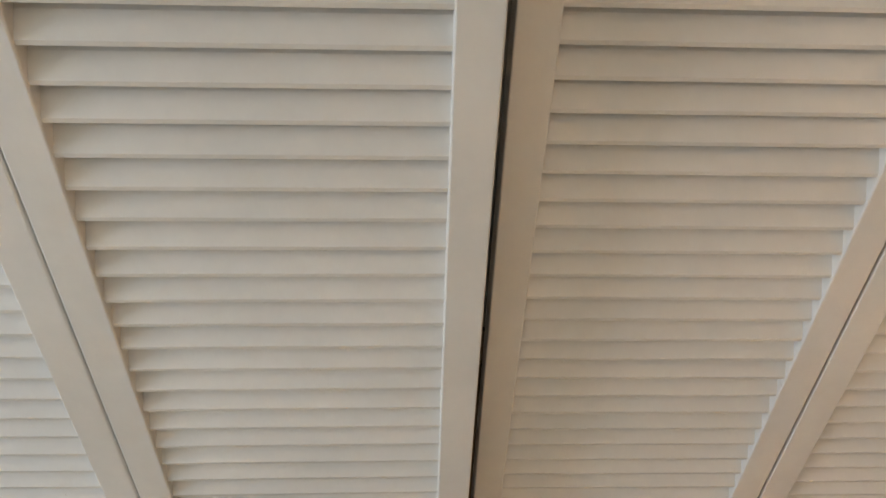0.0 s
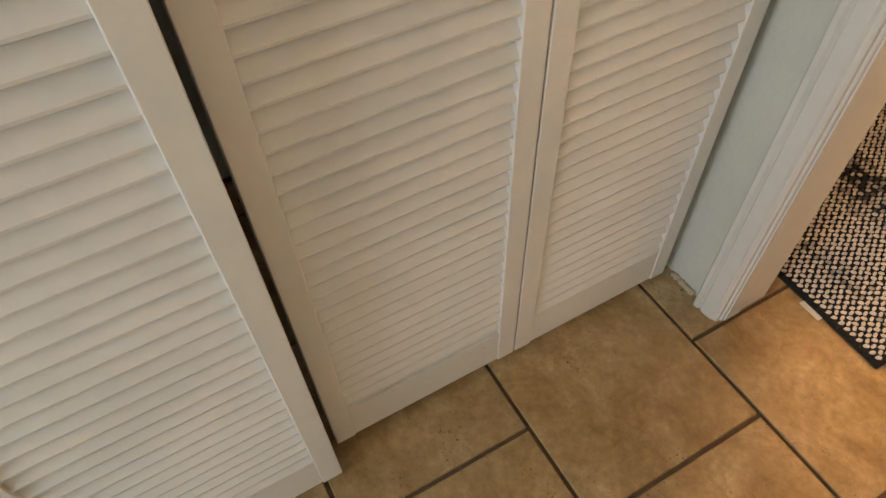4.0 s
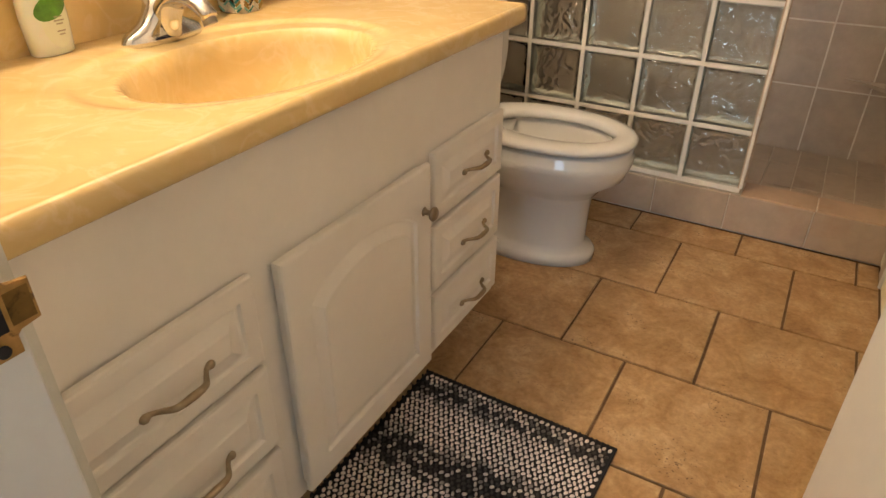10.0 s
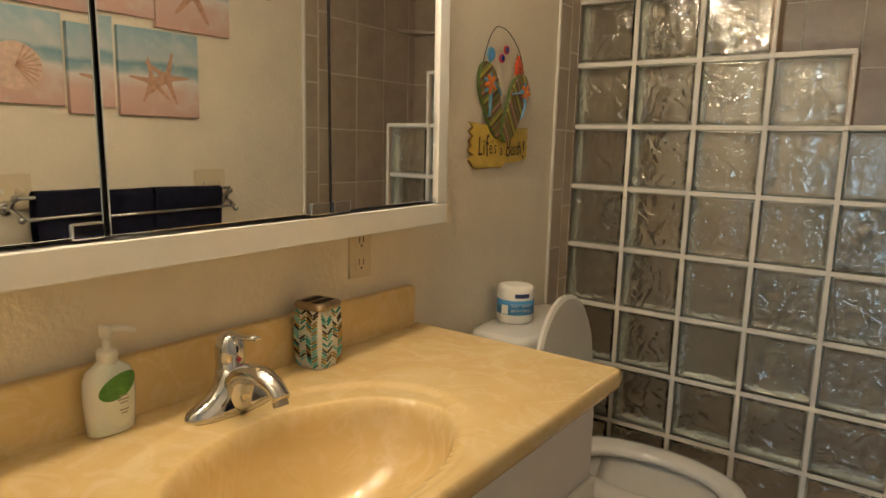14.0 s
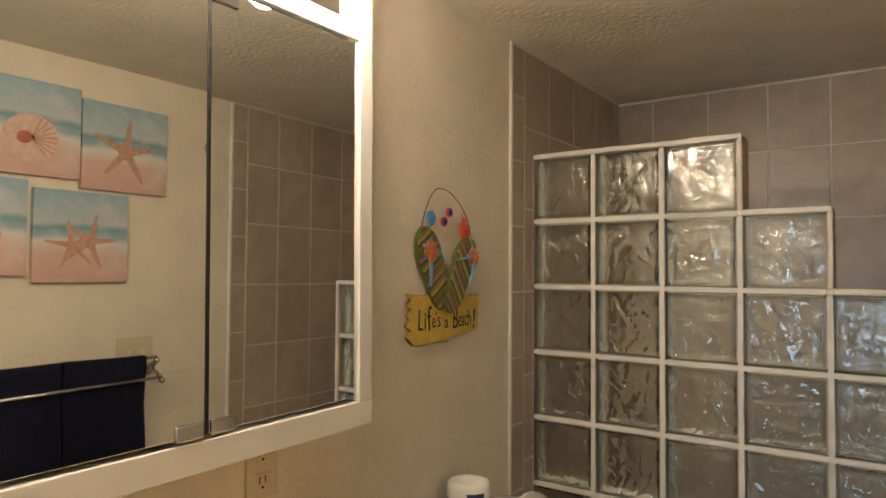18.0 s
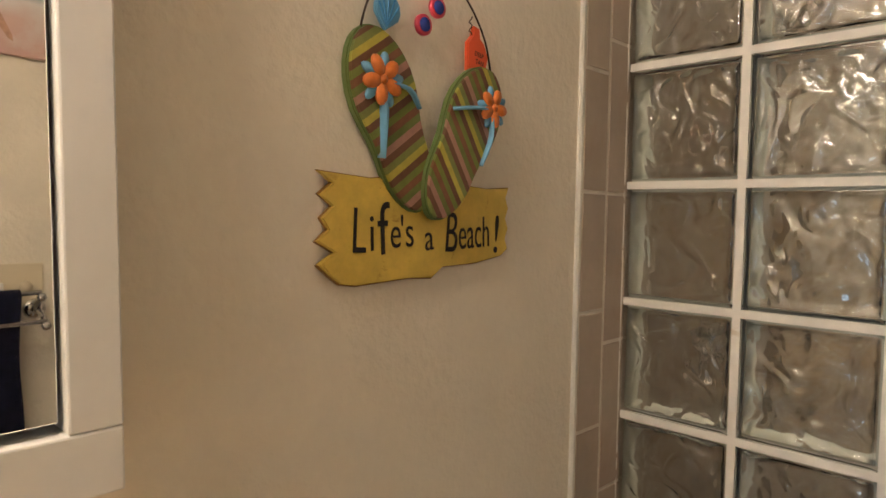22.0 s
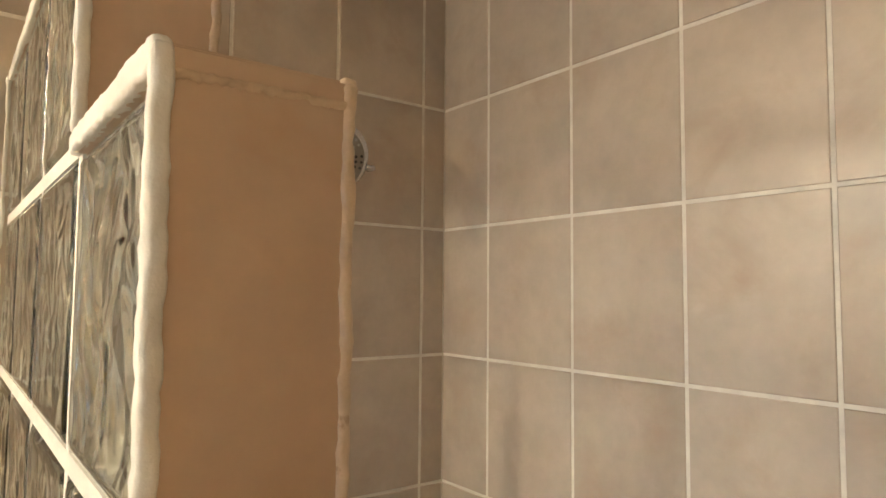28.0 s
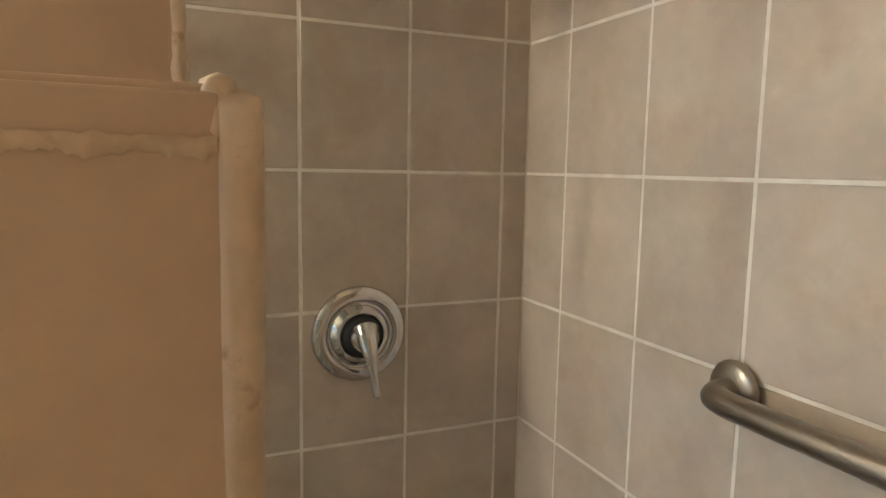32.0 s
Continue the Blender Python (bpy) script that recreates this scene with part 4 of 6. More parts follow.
outline += [(-0.622, 1.250), (-0.600, 1.247), (-0.520, 1.251), (-0.482, 1.249), (-0.462, 1.262), (-0.400, 1.264), (-0.348, 1.272)]
for i in range(7):
    outline.append((-0.340 + (0.0 if i % 2 else 0.006), 1.281 + 0.014 * i))
outline += [(-0.380, 1.362), (-0.440, 1.366), (-0.520, 1.374), (-0.580, 1.367)]
bd = part("board", plate(outline, 0.006, "x", 0.004, 0.0015), M_BOARD, sign, "weathered yellow board")
part("board_rim", plate([(-0.505 + (u + 0.505) * 1.008, 1.318 + (v - 1.318) * 1.022) for u, v in outline], 0.0045, "x", 0.0036, 0.001), M_BOARDEDGE, sign)


def word(text, size, y, z, turn=0, squash=0.62):
    lettering("letters", text, size, west(0.0104, y, z, turn), M_INK, bd, 0.0004, squash, -0.0003)


word("L", 0.074, -0.610, 1.284, -2)
word("i", 0.062, -0.584, 1.285, 2, 0.8)
word("f", 0.088, -0.570, 1.280, 3, 0.75)
word("e", 0.054, -0.553, 1.288, 0, 0.72)
word("'s", 0.054, -0.536, 1.288, 3, 0.75)
word("a", 0.048, -0.496, 1.283, 4, 0.8)
word("B", 0.074, -0.463, 1.281, -4, 0.6)
word("each", 0.060, -0.436, 1.283, 2, 0.57)
word("!", 0.074, -0.371, 1.277, -4, 0.9)


def sole(y, z, length, width, tilt, x0, cloth=M_SOLE):
    """A flip-flop sole: its own object space runs along its length, so that the stripes cross it."""
    pts = []
    n = 34
    for i in range(n):
        a = 2 * math.pi * i / n
        v = math.cos(a)
        w = width * (0.50 + 0.07 * v - 0.10 * math.exp(-((v + 0.15) / 0.35) ** 2))
        pts.append((w * math.sin(a) * (1.0 if abs(v) < 0.98 else 0.9), length / 2 * v))
    o = sign.location
    rim = part("sole_edge", plate([(u * 1.06, v * 1.02) for u, v in pts], 0.009, "x", 0.0, 0.002), M_GREENRIM, sign, local=True)
    rim.matrix_basis = Matrix.Translation((x0 - o.x, y - o.y, z - o.z)) @ pose(0, 0, 0, tilt, 0, 0)
    f = part("flip_flop", plate(pts, 0.0030, "x", 0.0095, 0.0012), cloth, rim, "striped flip-flop", local=True)
    return rim


def flower(parent, u, v, x, r=0.021):
    for k in range(5):
        a = 2 * math.pi * k / 5 + 0.4
        d = (math.cos(a), math.sin(a))
        for rr, w, mm, xx in ((1.25, 0.45, M_STRAP, 0.0), (1.0, 0.62, M_PETAL, 0.0025)):
            aa = a + (0.6 if mm is M_STRAP else 0.0)
            b = lathe([(0.0, 0.0), (r * w * 0.55, 0.001), (r * w * 0.5, 0.0035), (0.0, 0.005)], 12, "x", (0, 0, 0))
            for vert in b.verts:
                vert.co.y *= 1.5 * rr
            bmesh.ops.rotate(b, verts=b.verts[:], cent=(0, 0, 0), matrix=Matrix.Rotation(aa, 3, "X"))
            bmesh.ops.translate(b, verts=b.verts[:], vec=(x + xx, u + r * 0.62 * rr * math.cos(aa), v + r * 0.62 * rr * math.sin(aa)))
            part("petal", b, mm, parent, local=True, smooth=True)
    part("flower_centre", lathe([(0.005, x + 0.004), (0.005, x + 0.007), (0.0, x + 0.009)], 12, "x", (0, u, v)), M_PETAL, parent, local=True, smooth=True)


def ribbon(parent, pts):
    part("strap", tube(spline(pts, 4), 0.0055, 8, 0.45), M_STRAP, parent, local=True, smooth=True)


s1 = sole(-0.552, 1.432, 0.218, 0.098, 24, 0.006)
flower(s1, -0.004, 0.050, 0.013, 0.026)
ribbon(s1, [(0.013, -0.004, 0.048), (0.016, -0.014, 0.020), (0.012, -0.036, -0.030)])
ribbon(s1, [(0.013, -0.004, 0.048), (0.016, 0.030, 0.030), (0.012, 0.040, 0.004)])
s2 = sole(-0.446, 1.418, 0.214, 0.096, -29, 0.017, M_SOLE_STEEP)
flower(s2, 0.018, 0.064, 0.013, 0.023)
ribbon(s2, [(0.013, 0.018, 0.062), (0.016, 0.034, 0.030), (0.012, 0.038, -0.010)])
ribbon(s2, [(0.013, 0.018, 0.062), (0.016, -0.008, 0.046), (0.012, -0.040, 0.022)])
wire = spline([(0.012, -0.601, 1.524), (0.012, -0.592, 1.556), (0.012, -0.568, 1.604), (0.012, -0.540, 1.630), (0.012, -0.515, 1.634), (0.012, -0.478, 1.628), (0.012, -0.428, 1.598), (0.012, -0.394, 1.556), (0.012, -0.380, 1.512)], 6)
part("hanging_wire", tube(wire, 0.0013, 6), M_WIRE, sign)
part("wire_coil", tube([(0.012 + 0.0025 * math.cos(i * 1.3), -0.422 + 0.0015 * math.sin(i * 1.3), 1.580 - 0.0022 * i) for i in range(22)], 0.0008, 5), M_WIRE, sign)
bt = part("lotion_bottle", plate([(-0.430, 1.512), (-0.398, 1.504), (-0.390, 1.532), (-0.398, 1.549), (-0.406, 1.555), (-0.408, 1.567), (-0.418, 1.569), (-0.421, 1.557), (-0.430, 1.547)], 0.006, "x", 0.010, 0.0015), M_ORANGE, sign, "orange lotion bottle charm")
lettering("letters", "DEEP", 0.0085, west(0.0163, -0.418, 1.532, -8), M_INK, bt, 0.0002, 0.9)
lettering("letters", "TAN", 0.0085, west(0.0163, -0.416, 1.522, -8), M_INK, bt, 0.0002, 0.9)
sh = part("shell_charm", plate([(-0.566, 1.533)] + [(-0.562 + 0.019 * math.cos(a), 1.557 + 0.019 * math.sin(a)) for a in [-0.6 + 0.5 * i for i in range(9)]], 0.005, "x", 0.010, 0.0015), M_STRAP, sign, "blue shell charm")
for k in range(5):
    a = 0.35 + 0.6 * k
    part("rib", tube([(0.0152, -0.565, 1.537), (0.0155, -0.562 + 0.016 * math.cos(a), 1.557 + 0.016 * math.sin(a))], 0.0012, 6), M_BLUE, sh)
for u, v in ((-0.506, 1.552), (-0.483, 1.577)):
    g = part("sunglass_frame", lathe([(0.0, 0.010), (0.0125, 0.010), (0.0125, 0.015), (0.009, 0.0155), (0.0, 0.0155)], 18, "x", (0, u, v)), M_PINK, sign, "red sunglasses charm", smooth=True)
    part("lens", lathe([(0.0085, 0.0155), (0.0085, 0.0163), (0.0, 0.0166)], 16, "x", (0, u, v)), M_LENS, g, smooth=True)

sign.location += Vector((0.0, 0.009, -0.004))

# ---- toilet ----
TCY = -0.425
toilet = thing("toilet", (0.42, TCY, 0.0), "white ceramic toilet with its seat lid raised", "toilet")
prof = ((0.000, 0.410, 0.246, 0.134), (0.026, 0.410, 0.246, 0.134), (0.036, 0.408, 0.240, 0.128), (0.046, 0.420, 0.202, 0.108), (0.060, 0.446, 0.174, 0.104), (0.150, 0.454, 0.168, 0.098),
        (0.220, 0.456, 0.172, 0.098), (0.232, 0.452, 0.188, 0.106), (0.262, 0.446, 0.216, 0.142), (0.300, 0.446, 0.270, 0.170), (0.345, 0.457, 0.277, 0.184), (0.372, 0.458, 0.278, 0.187), (0.378, 0.458, 0.272, 0.181), (0.395, 0.458, 0.274, 0.184), (0.402, 0.457, 0.268, 0.178))
rings = [ellipse(c, TCY, z, a, b, 40, 2.15) for z, c, a, b in prof]
rings += [ellipse(c, TCY, z, a, b, 40, 2.1) for z, c, a, b in ((0.401, 0.465, 0.205, 0.128), (0.385, 0.465, 0.200, 0.125), (0.330, 0.462, 0.185, 0.112), (0.250, 0.45, 0.12, 0.075), (0.225, 0.44, 0.05, 0.035))]
part("bowl", loft(rings), M_CERAMIC, toilet, smooth=True)
outer = [ellipse(0.460, TCY, z, a, c, 44, 2.1) for z, a, c in ((0.408, 0.270, 0.181), (0.413, 0.279, 0.190), (0.424, 0.280, 0.191), (0.433, 0.270, 0.182), (0.436, 0.250, 0.164))]
inner = [ellipse(0.478, TCY, z, a, c, 44, 2.1) for z, a, c in ((0.435, 0.205, 0.124), (0.430, 0.195, 0.115), (0.419, 0.190, 0.110), (0.408, 0.192, 0.112))]
part("seat", loft(outer + inner + [outer[0]], False, False), M_CERAMIC, toilet, "white toilet seat", smooth=True)
lid = loft([[(x - 0.10 * ((0.225 * math.cos(a) * k + 0.225) - 0.0) * 0.55, TCY + 0.183 * math.sin(a) * k, 0.440 + 0.225 * math.cos(a) * k + 0.225) for a in [2 * math.pi * i / 40 for i in range(40)]]
            for x, k in ((0.226, 0.95), (0.230, 1.0), (0.240, 1.0), (0.245, 0.95))])
part("seat_lid", lid, M_CERAMIC, toilet, "raised seat lid", smooth=False)
for s in (-0.07, 0.07):
    part("seat_hinge", box(0.205, 0.255, TCY + s - 0.018, TCY + s + 0.018, 0.404, 0.440, 0.008, 3), M_WHITEPLASTIC, toilet)
part("tank", loft([ellipse(0.108, TCY, z, a, c, 40, 5) for z, a, c in ((0.395, 0.080, 0.175), (0.42, 0.088, 0.190), (0.60, 0.092, 0.204), (0.758, 0.094, 0.210))]), M_CERAMIC, toilet, smooth=True)
part("tank_lid", loft([ellipse(0.110, TCY, z, a, c, 44, 4.5) for z, a, c in ((0.758, 0.094, 0.210), (0.760, 0.103, 0.222), (0.785, 0.104, 0.223), (0.797, 0.098, 0.216), (0.801, 0.085, 0.200))]), M_CERAMIC, toilet, "white tank lid", smooth=True)
part("trapway", loft([ellipse(0.255, TCY, z, a, c, 32, 2.6) for z, a, c in ((0.036, 0.075, 0.100), (0.080, 0.085, 0.076), (0.180, 0.100, 0.074), (0.300, 0.110, 0.090))]), M_CERAMIC, toilet, smooth=True)
part("neck", loft([ellipse(0.20, TCY, z, a, c, 32, 3) for z, a, c in ((0.20, 0.10, 0.09), (0.33, 0.12, 0.11), (0.398, 0.13, 0.13))]), M_CERAMIC, toilet, smooth=True)
part("flush_lever", append(lathe([(0.012, 0.198), (0.012, 0.206), (0.0, 0.207)], 16, "x", (0, TCY - 0.14, 0.70)), tube([(0.206, TCY - 0.14, 0.70), (0.212, TCY - 0.11, 0.694), (0.212, TCY - 0.075, 0.690)], [0.006, 0.005, 0.006], 8)), M_CHROME, toilet, "chrome flush lever", smooth=True)
for s in (-1, 1):
    part("bolt_cap", lathe([(0.014, 0.030), (0.013, 0.040), (0.006, 0.047), (0.0, 0.048)], 14, "z", (0.36, TCY + s * 0.112, 0)), M_CERAMIC, toilet, smooth=True)

# ---- paper roll on the tank ----
rx, ry, rz0 = 0.076, -0.474, 0.801
roll = thing("toilet_paper_roll", (rx, ry, rz0), "wrapped toilet paper roll in white and blue paper", "paper roll")
part("wrapper", lathe([(0.040, 0.0), (0.050, 0.002), (0.053, 0.008), (0.0535, 0.05), (0.053, 0.098), (0.049, 0.107), (0.036, 0.110), (0.022, 0.106), (0.016, 0.098), (0.0, 0.096)], 36, "z", (rx, ry, rz0)), M_PAPER, roll, smooth=True)
band = part("printed_band", lathe([(0.0532, 0.028), (0.0541, 0.028), (0.0541, 0.070), (0.0532, 0.070)], 40, "z", (rx, ry, rz0)), M_BLUE, roll, "blue printed band", smooth=True)


def wrap_text(text, size, ang, z, material, squash=1.0):
    """Letters bent round the roll; ang is the middle in degrees from +x."""
    ob = lettering("letters", text, size, Matrix.Identity(4), material, None, 0.0003, squash)
    me = ob.data
    xs = [v.co.x for v in me.vertices]
    mid = (min(xs) + max(xs)) / 2
    for v in me.vertices:
        a = radians(ang) + (v.co.x - mid) / 0.0545
        v.co = Vector((0.0545 * math.cos(a), 0.0545 * math.sin(a), z + v.co.y + (rz0 - rz0)))
    ob.parent = band
    ob.location = (0, 0, 0)
    return ob


wrap_text("2-PLY SINGLE", 0.0125, -38, 0.052, M_PAPER, 0.9)
wrap_text("BATH TISSUE", 0.0125, -38, 0.037, M_PAPER, 0.9)


def roll_patch(a0, a1, z0, z1, r):
    b = bmesh.new()
    n = 6
    vs = [[b.verts.new((rx + r * math.cos(radians(a0 + (a1 - a0) * i / n)), ry + r * math.sin(radians(a0 + (a1 - a0) * i / n)), rz0 + z)) for z in (z0, z1)] for i in range(n + 1)]
    for a, c in zip(vs, vs[1:]):
        b.faces.new((a[0], c[0], c[1], a[1]))
    return b


part("barcode_panel", roll_patch(-105, -82, 0.030, 0.056, 0.0545), M_PAPER, band)
part("brand_mark", roll_patch(-62, -14, 0.078, 0.090, 0.0538), M_NAVYINK, band)

# ---- mat ----
mat_thing = thing("bath_mat", (0.715, -1.640, 0.0), "black and cream woven cotton bath mat with shaded bands", "bath mat")
MA0, MA1, MB0, MB1 = 0.458, 0.971, -2.066, -1.174
M_MATBASE = surface("mat_black", (0.016, 0.014, 0.014), 0.95, spread=0.3, bump=0.6, bump_scale=300, bump_dist=0.002)
M_KNOT, _nt, _p = node_mat("mat_knots")
_geo = _nt.nodes.new("ShaderNodeNewGeometry")
_sep = _nt.nodes.new("ShaderNodeSeparateXYZ")
_nt.links.new(_geo.outputs["Position"], _sep.inputs[0])
_map = _nt.nodes.new("ShaderNodeMapRange")
_map.inputs[1].default_value, _map.inputs[2].default_value = MB0, MB1
_nt.links.new(_sep.outputs[1], _map.inputs[0])
_cream = (0.84, 0.74, 0.67)
_bands = ramp(_nt, _map.outputs[0], [(0.0, (0.95,) * 3), (0.05, (0.9,) * 3), (0.10, (0.5,) * 3), (0.20, (0.8,) * 3), (0.29, (0.62,) * 3), (0.36, (0.34,) * 3), (0.42, (0.36,) * 3), (0.52, (0.85,) * 3),
                                   (0.60, (0.72,) * 3), (0.68, (0.32,) * 3), (0.74, (0.34,) * 3), (0.84, (0.82,) * 3), (0.93, (0.35,) * 3), (0.98, (0.5,) * 3)])
_cmp = _nt.nodes.new("ShaderNodeMath")
_cmp.operation = "MULTIPLY_ADD"
_nt.links.new(_geo.outputs["Random Per Island"], _cmp.inputs[0])
_cmp.inputs[1].default_value = 0.30
_nt.links.new(_bands, _cmp.inputs[2])
_tone = ramp(_nt, _cmp.outputs[0], [(0.46, grey(_cream, 0.06)), (0.56, grey(_cream, 0.5)), (0.72, _cream)])
_nt.links.new(_tone, _p.inputs["Base Color"])
_p.inputs["Roughness"].default_value = 0.95
part("backing", box(MA0 + 0.004, MA1 - 0.006, MB0 + 0.003, MB1 - 0.003, 0.0008, 0.007, 0.002), M_MATBASE, mat_thing)
knot_rng = random.Random(11)
verts, faces, border = [], [], []
ky, kx = 0.0112, 0.0138
rows_n, cols_n = int((MB1 - MB0 - 0.006) / ky), int((MA1 - MA0 - 0.006) / kx)
for r in range(rows_n):
    for c in range(cols_n):
        x = MA0 + 0.005 + kx * (c + (0.5 if r % 2 else 0.0)) + knot_rng.uniform(-0.001, 0.001)
        y = MB0 + 0.008 + ky * r + knot_rng.uniform(-0.001, 0.001)
        if x > MA1 - 0.004:
            continue
        a = (0.75 if r % 2 else 1.9) + knot_rng.uniform(-0.3, 0.3)
        ca, sa = math.cos(a), math.sin(a)
        hz = knot_rng.uniform(0.0045, 0.0065)
        base = len(verts)
        for rad, z in ((1.0, 0.0068), (0.82, 0.0068 + hz * 0.75)):
            for k in range(6):
                t = math.pi * k / 3
                u, v = 0.0060 * rad * math.cos(t), 0.0036 * rad * math.sin(t)
                verts.append((x + u * ca - v * sa, y + u * sa + v * ca, z))
        verts.append((x, y, 0.0068 + hz))
        for k in range(6):
            k2 = (k + 1) % 6
            faces.append((base + k, base + k2, base + 6 + k2, base + 6 + k))
            faces.append((base + 6 + k, base + 6 + k2, base + 12))
            border += [r < 1 or r > rows_n - 2 or c < 1 or x > MA1 - 0.016] * 2
me = bpy.data.meshes.new("knotwork")
me.from_pydata([(x - 0.715, y + 1.640, z) for x, y, z in verts], [], faces)
me.materials.append(M_KNOT)
me.materials.append(M_MATBASE)
for f in me.polygons:
    f.use_smooth = True
    f.material_index = 1 if border[f.index] else 0
ob = new("knotwork", me)
ob.parent = mat_thing
tagged(ob, "cream and black cotton knots", kind="stuff")
mat_thing.rotation_euler = (0, 0, radians(-1.4))
part("care_tag", box(0.800, 0.845, MB0 - 0.008, MB0 + 0.004, 0.0015, 0.003, 0.0005), M_PAPER, mat_thing)

# ---- things on the east wall ----


def picture(y0, z0, size, label):
    t = thing("canvas_picture", (EAST, y0 + size / 2, z0), label, "picture", "beach canvases")
    part("canvas", box(EAST - 0.022, EAST - 0.001, y0, y0 + size, z0, z0 + size, 0.002), M_CANVAS, t)
    return t


def beach_canvas():
    m, nt, p = node_mat("printed_beach")
    pos = nt.nodes.new("ShaderNodeTexCoord").outputs["Object"]
    sep = nt.nodes.new("ShaderNodeSeparateXYZ")
    nt.links.new(pos, sep.inputs[0])
    wob = nt.nodes.new("ShaderNodeMath")
    wob.operation = "MULTIPLY_ADD"
    nt.links.new(noise_node(nt, pos, 9.0), wob.inputs[0])
    wob.inputs[1].default_value = 0.05
    nt.links.new(sep.outputs[2], wob.inputs[2])
    sc = nt.nodes.new("ShaderNodeMath")
    sc.operation = "MULTIPLY"
    sc.inputs[1].default_value = 3.1
    nt.links.new(wob.outputs[0], sc.inputs[0])
    col = ramp(nt, sc.outputs[0], [(0.0, (0.60, 0.38, 0.32)), (0.36, (0.66, 0.46, 0.40)), (0.47, (0.74, 0.70, 0.66)), (0.53, (0.32, 0.44, 0.48)), (0.62, (0.18, 0.33, 0.40)), (0.68, (0.50, 0.56, 0.58)), (0.98, (0.30, 0.46, 0.54))])
    cloud = ramp(nt, noise_node(nt, pos, 14.0, 5.0), [(0.5, (0, 0, 0)), (0.7, (0.45, 0.45, 0.45))])
    nt.links.new(mix(nt, cloud, col, (0.72, 0.70, 0.66)), p.inputs["Base Color"])
    p.inputs["Roughness"].default_value = 0.7
    return m


M_CANVAS = beach_canvas()
M_STAR = surface("printed_starfish", (0.56, 0.33, 0.22), 0.7, spread=0.2, scale=60, bump=0)
M_SHELL = surface("printed_shell", (0.72, 0.52, 0.42), 0.7, spread=0.15, scale=50, bump=0)
M_SHELLDARK = surface("printed_shell_mouth", (0.50, 0.16, 0.10), 0.7, spread=0.15, bump=0)


def printed(name, outline, material, parent, lift=0.0):
    b = plate(outline, -0.0006, "x", EAST - 0.0222 - lift)
    return part(name, b, material, parent)


def starfish(cy, cz, r, turn):
    """Five long tapered arms with rounded tips, of uneven length."""
    out = []
    for i in range(5):
        a = radians(turn) + 2 * math.pi * i / 5
        rr = r * (1.0, 0.93, 1.05, 0.96, 1.02)[i]
        for d, w in ((0.22, -0.105), (0.60, -0.075), (0.92, -0.045), (1.0, 0.0), (0.92, 0.045), (0.60, 0.075), (0.22, 0.105)):
            out.append((cy + rr * d * math.sin(a) + r * w * math.cos(a), cz + rr * d * math.cos(a) - r * w * math.sin(a)))
    return out


pic = picture(-0.820, 1.687, 0.298, "beach canvas print of a starfish standing in the sand")
printed("printed_starfish", starfish(-0.672, 1.826, 0.118, 6), M_STAR, pic)
pic = picture(-0.960, 1.378, 0.298, "beach canvas print of two starfish by the sea")
printed("printed_starfish", starfish(-0.843, 1.498, 0.085, -10), M_STAR, pic)
printed("printed_starfish", starfish(-0.788, 1.513, 0.095, 14), M_STAR, pic, 0.0003)
for y0, z0, lab in ((-1.122, 1.712, "beach canvas print of a pink sea urchin shell"), (-1.274, 1.400, "beach canvas print of a pale sand dollar")):
    pic = picture(y0, z0, 0.298, lab)
    c = (y0 + 0.15, z0 + 0.115)
    shell = printed("printed_shell", [(c[0] + 0.082 * math.cos(a), c[1] + 0.075 * math.sin(a)) for a in [2 * math.pi * i / 28 for i in range(28)]], M_SHELL, pic)
    if z0 > 1.6:
        printed("shell_mouth", [(c[0] - 0.02 + 0.022 * math.cos(a), c[1] + 0.02 * math.sin(a)) for a in [2 * math.pi * i / 12 for i in range(12)]], M_SHELLDARK, shell, 0.0007)
    for k in range(9):
        a = -0.9 + 0.26 * k
        q = (c[0] + 0.078 * math.cos(a), c[1] + 0.072 * math.sin(a))
        n = (-math.sin(a) * 0.002, math.cos(a) * 0.002)
        printed("rib", [(c[0] - n[0], c[1] - n[1]), (q[0] - n[0], q[1] - n[1]), (q[0] + n[0], q[1] + n[1]), (c[0] + n[0], c[1] + n[1])], M_STAR, shell, 0.0007)


def switch_plate(y, z):
    t = thing("light_switch", (EAST, y, z), "almond wall plate with a rocker and a round knob", "light switch")
    part("plate", box(EAST - 0.006, EAST - 0.0005, y - 0.066, y + 0.066, z - 0.058, z + 0.058, 0.002), M_ALMOND, t)
    part("toggle", box(EAST - 0.016, EAST - 0.005, y - 0.030, y - 0.022, z - 0.006, z + 0.012, 0.002), M_WHITEPLASTIC, t)
    part("dimmer_knob", lathe([(0.014, EAST - 0.005), (0.013, EAST - 0.018), (0.0, EAST - 0.0185)], 20, "x", (0, y + 0.026, z)), M_ALMOND, t, smooth=True)


switch_plate(-0.616, 1.127)
switch_plate(-1.160, 1.122)

# robe hook
hook = thing("robe_hook", (EAST, -0.327, 1.895), "round chrome robe hook on the wall", "hook")
part("rosette", lathe([(0.029, EAST - 0.0005), (0.030, EAST - 0.006), (0.022, EAST - 0.012), (0.012, EAST - 0.016), (0.0, EAST - 0.0165)], 24, "x", (0, -0.327, 1.895)), M_CHROME, hook, smooth=True)
part("prong", tube(spline([(EAST - 0.012, -0.327, 1.892), (EAST - 0.035, -0.327, 1.884), (EAST - 0.050, -0.327, 1.888), (EAST - 0.058, -0.294, 1.904)], 5), [0.007] * 14 + [0.009, 0.0085], 10), M_CHROME, hook, smooth=True)

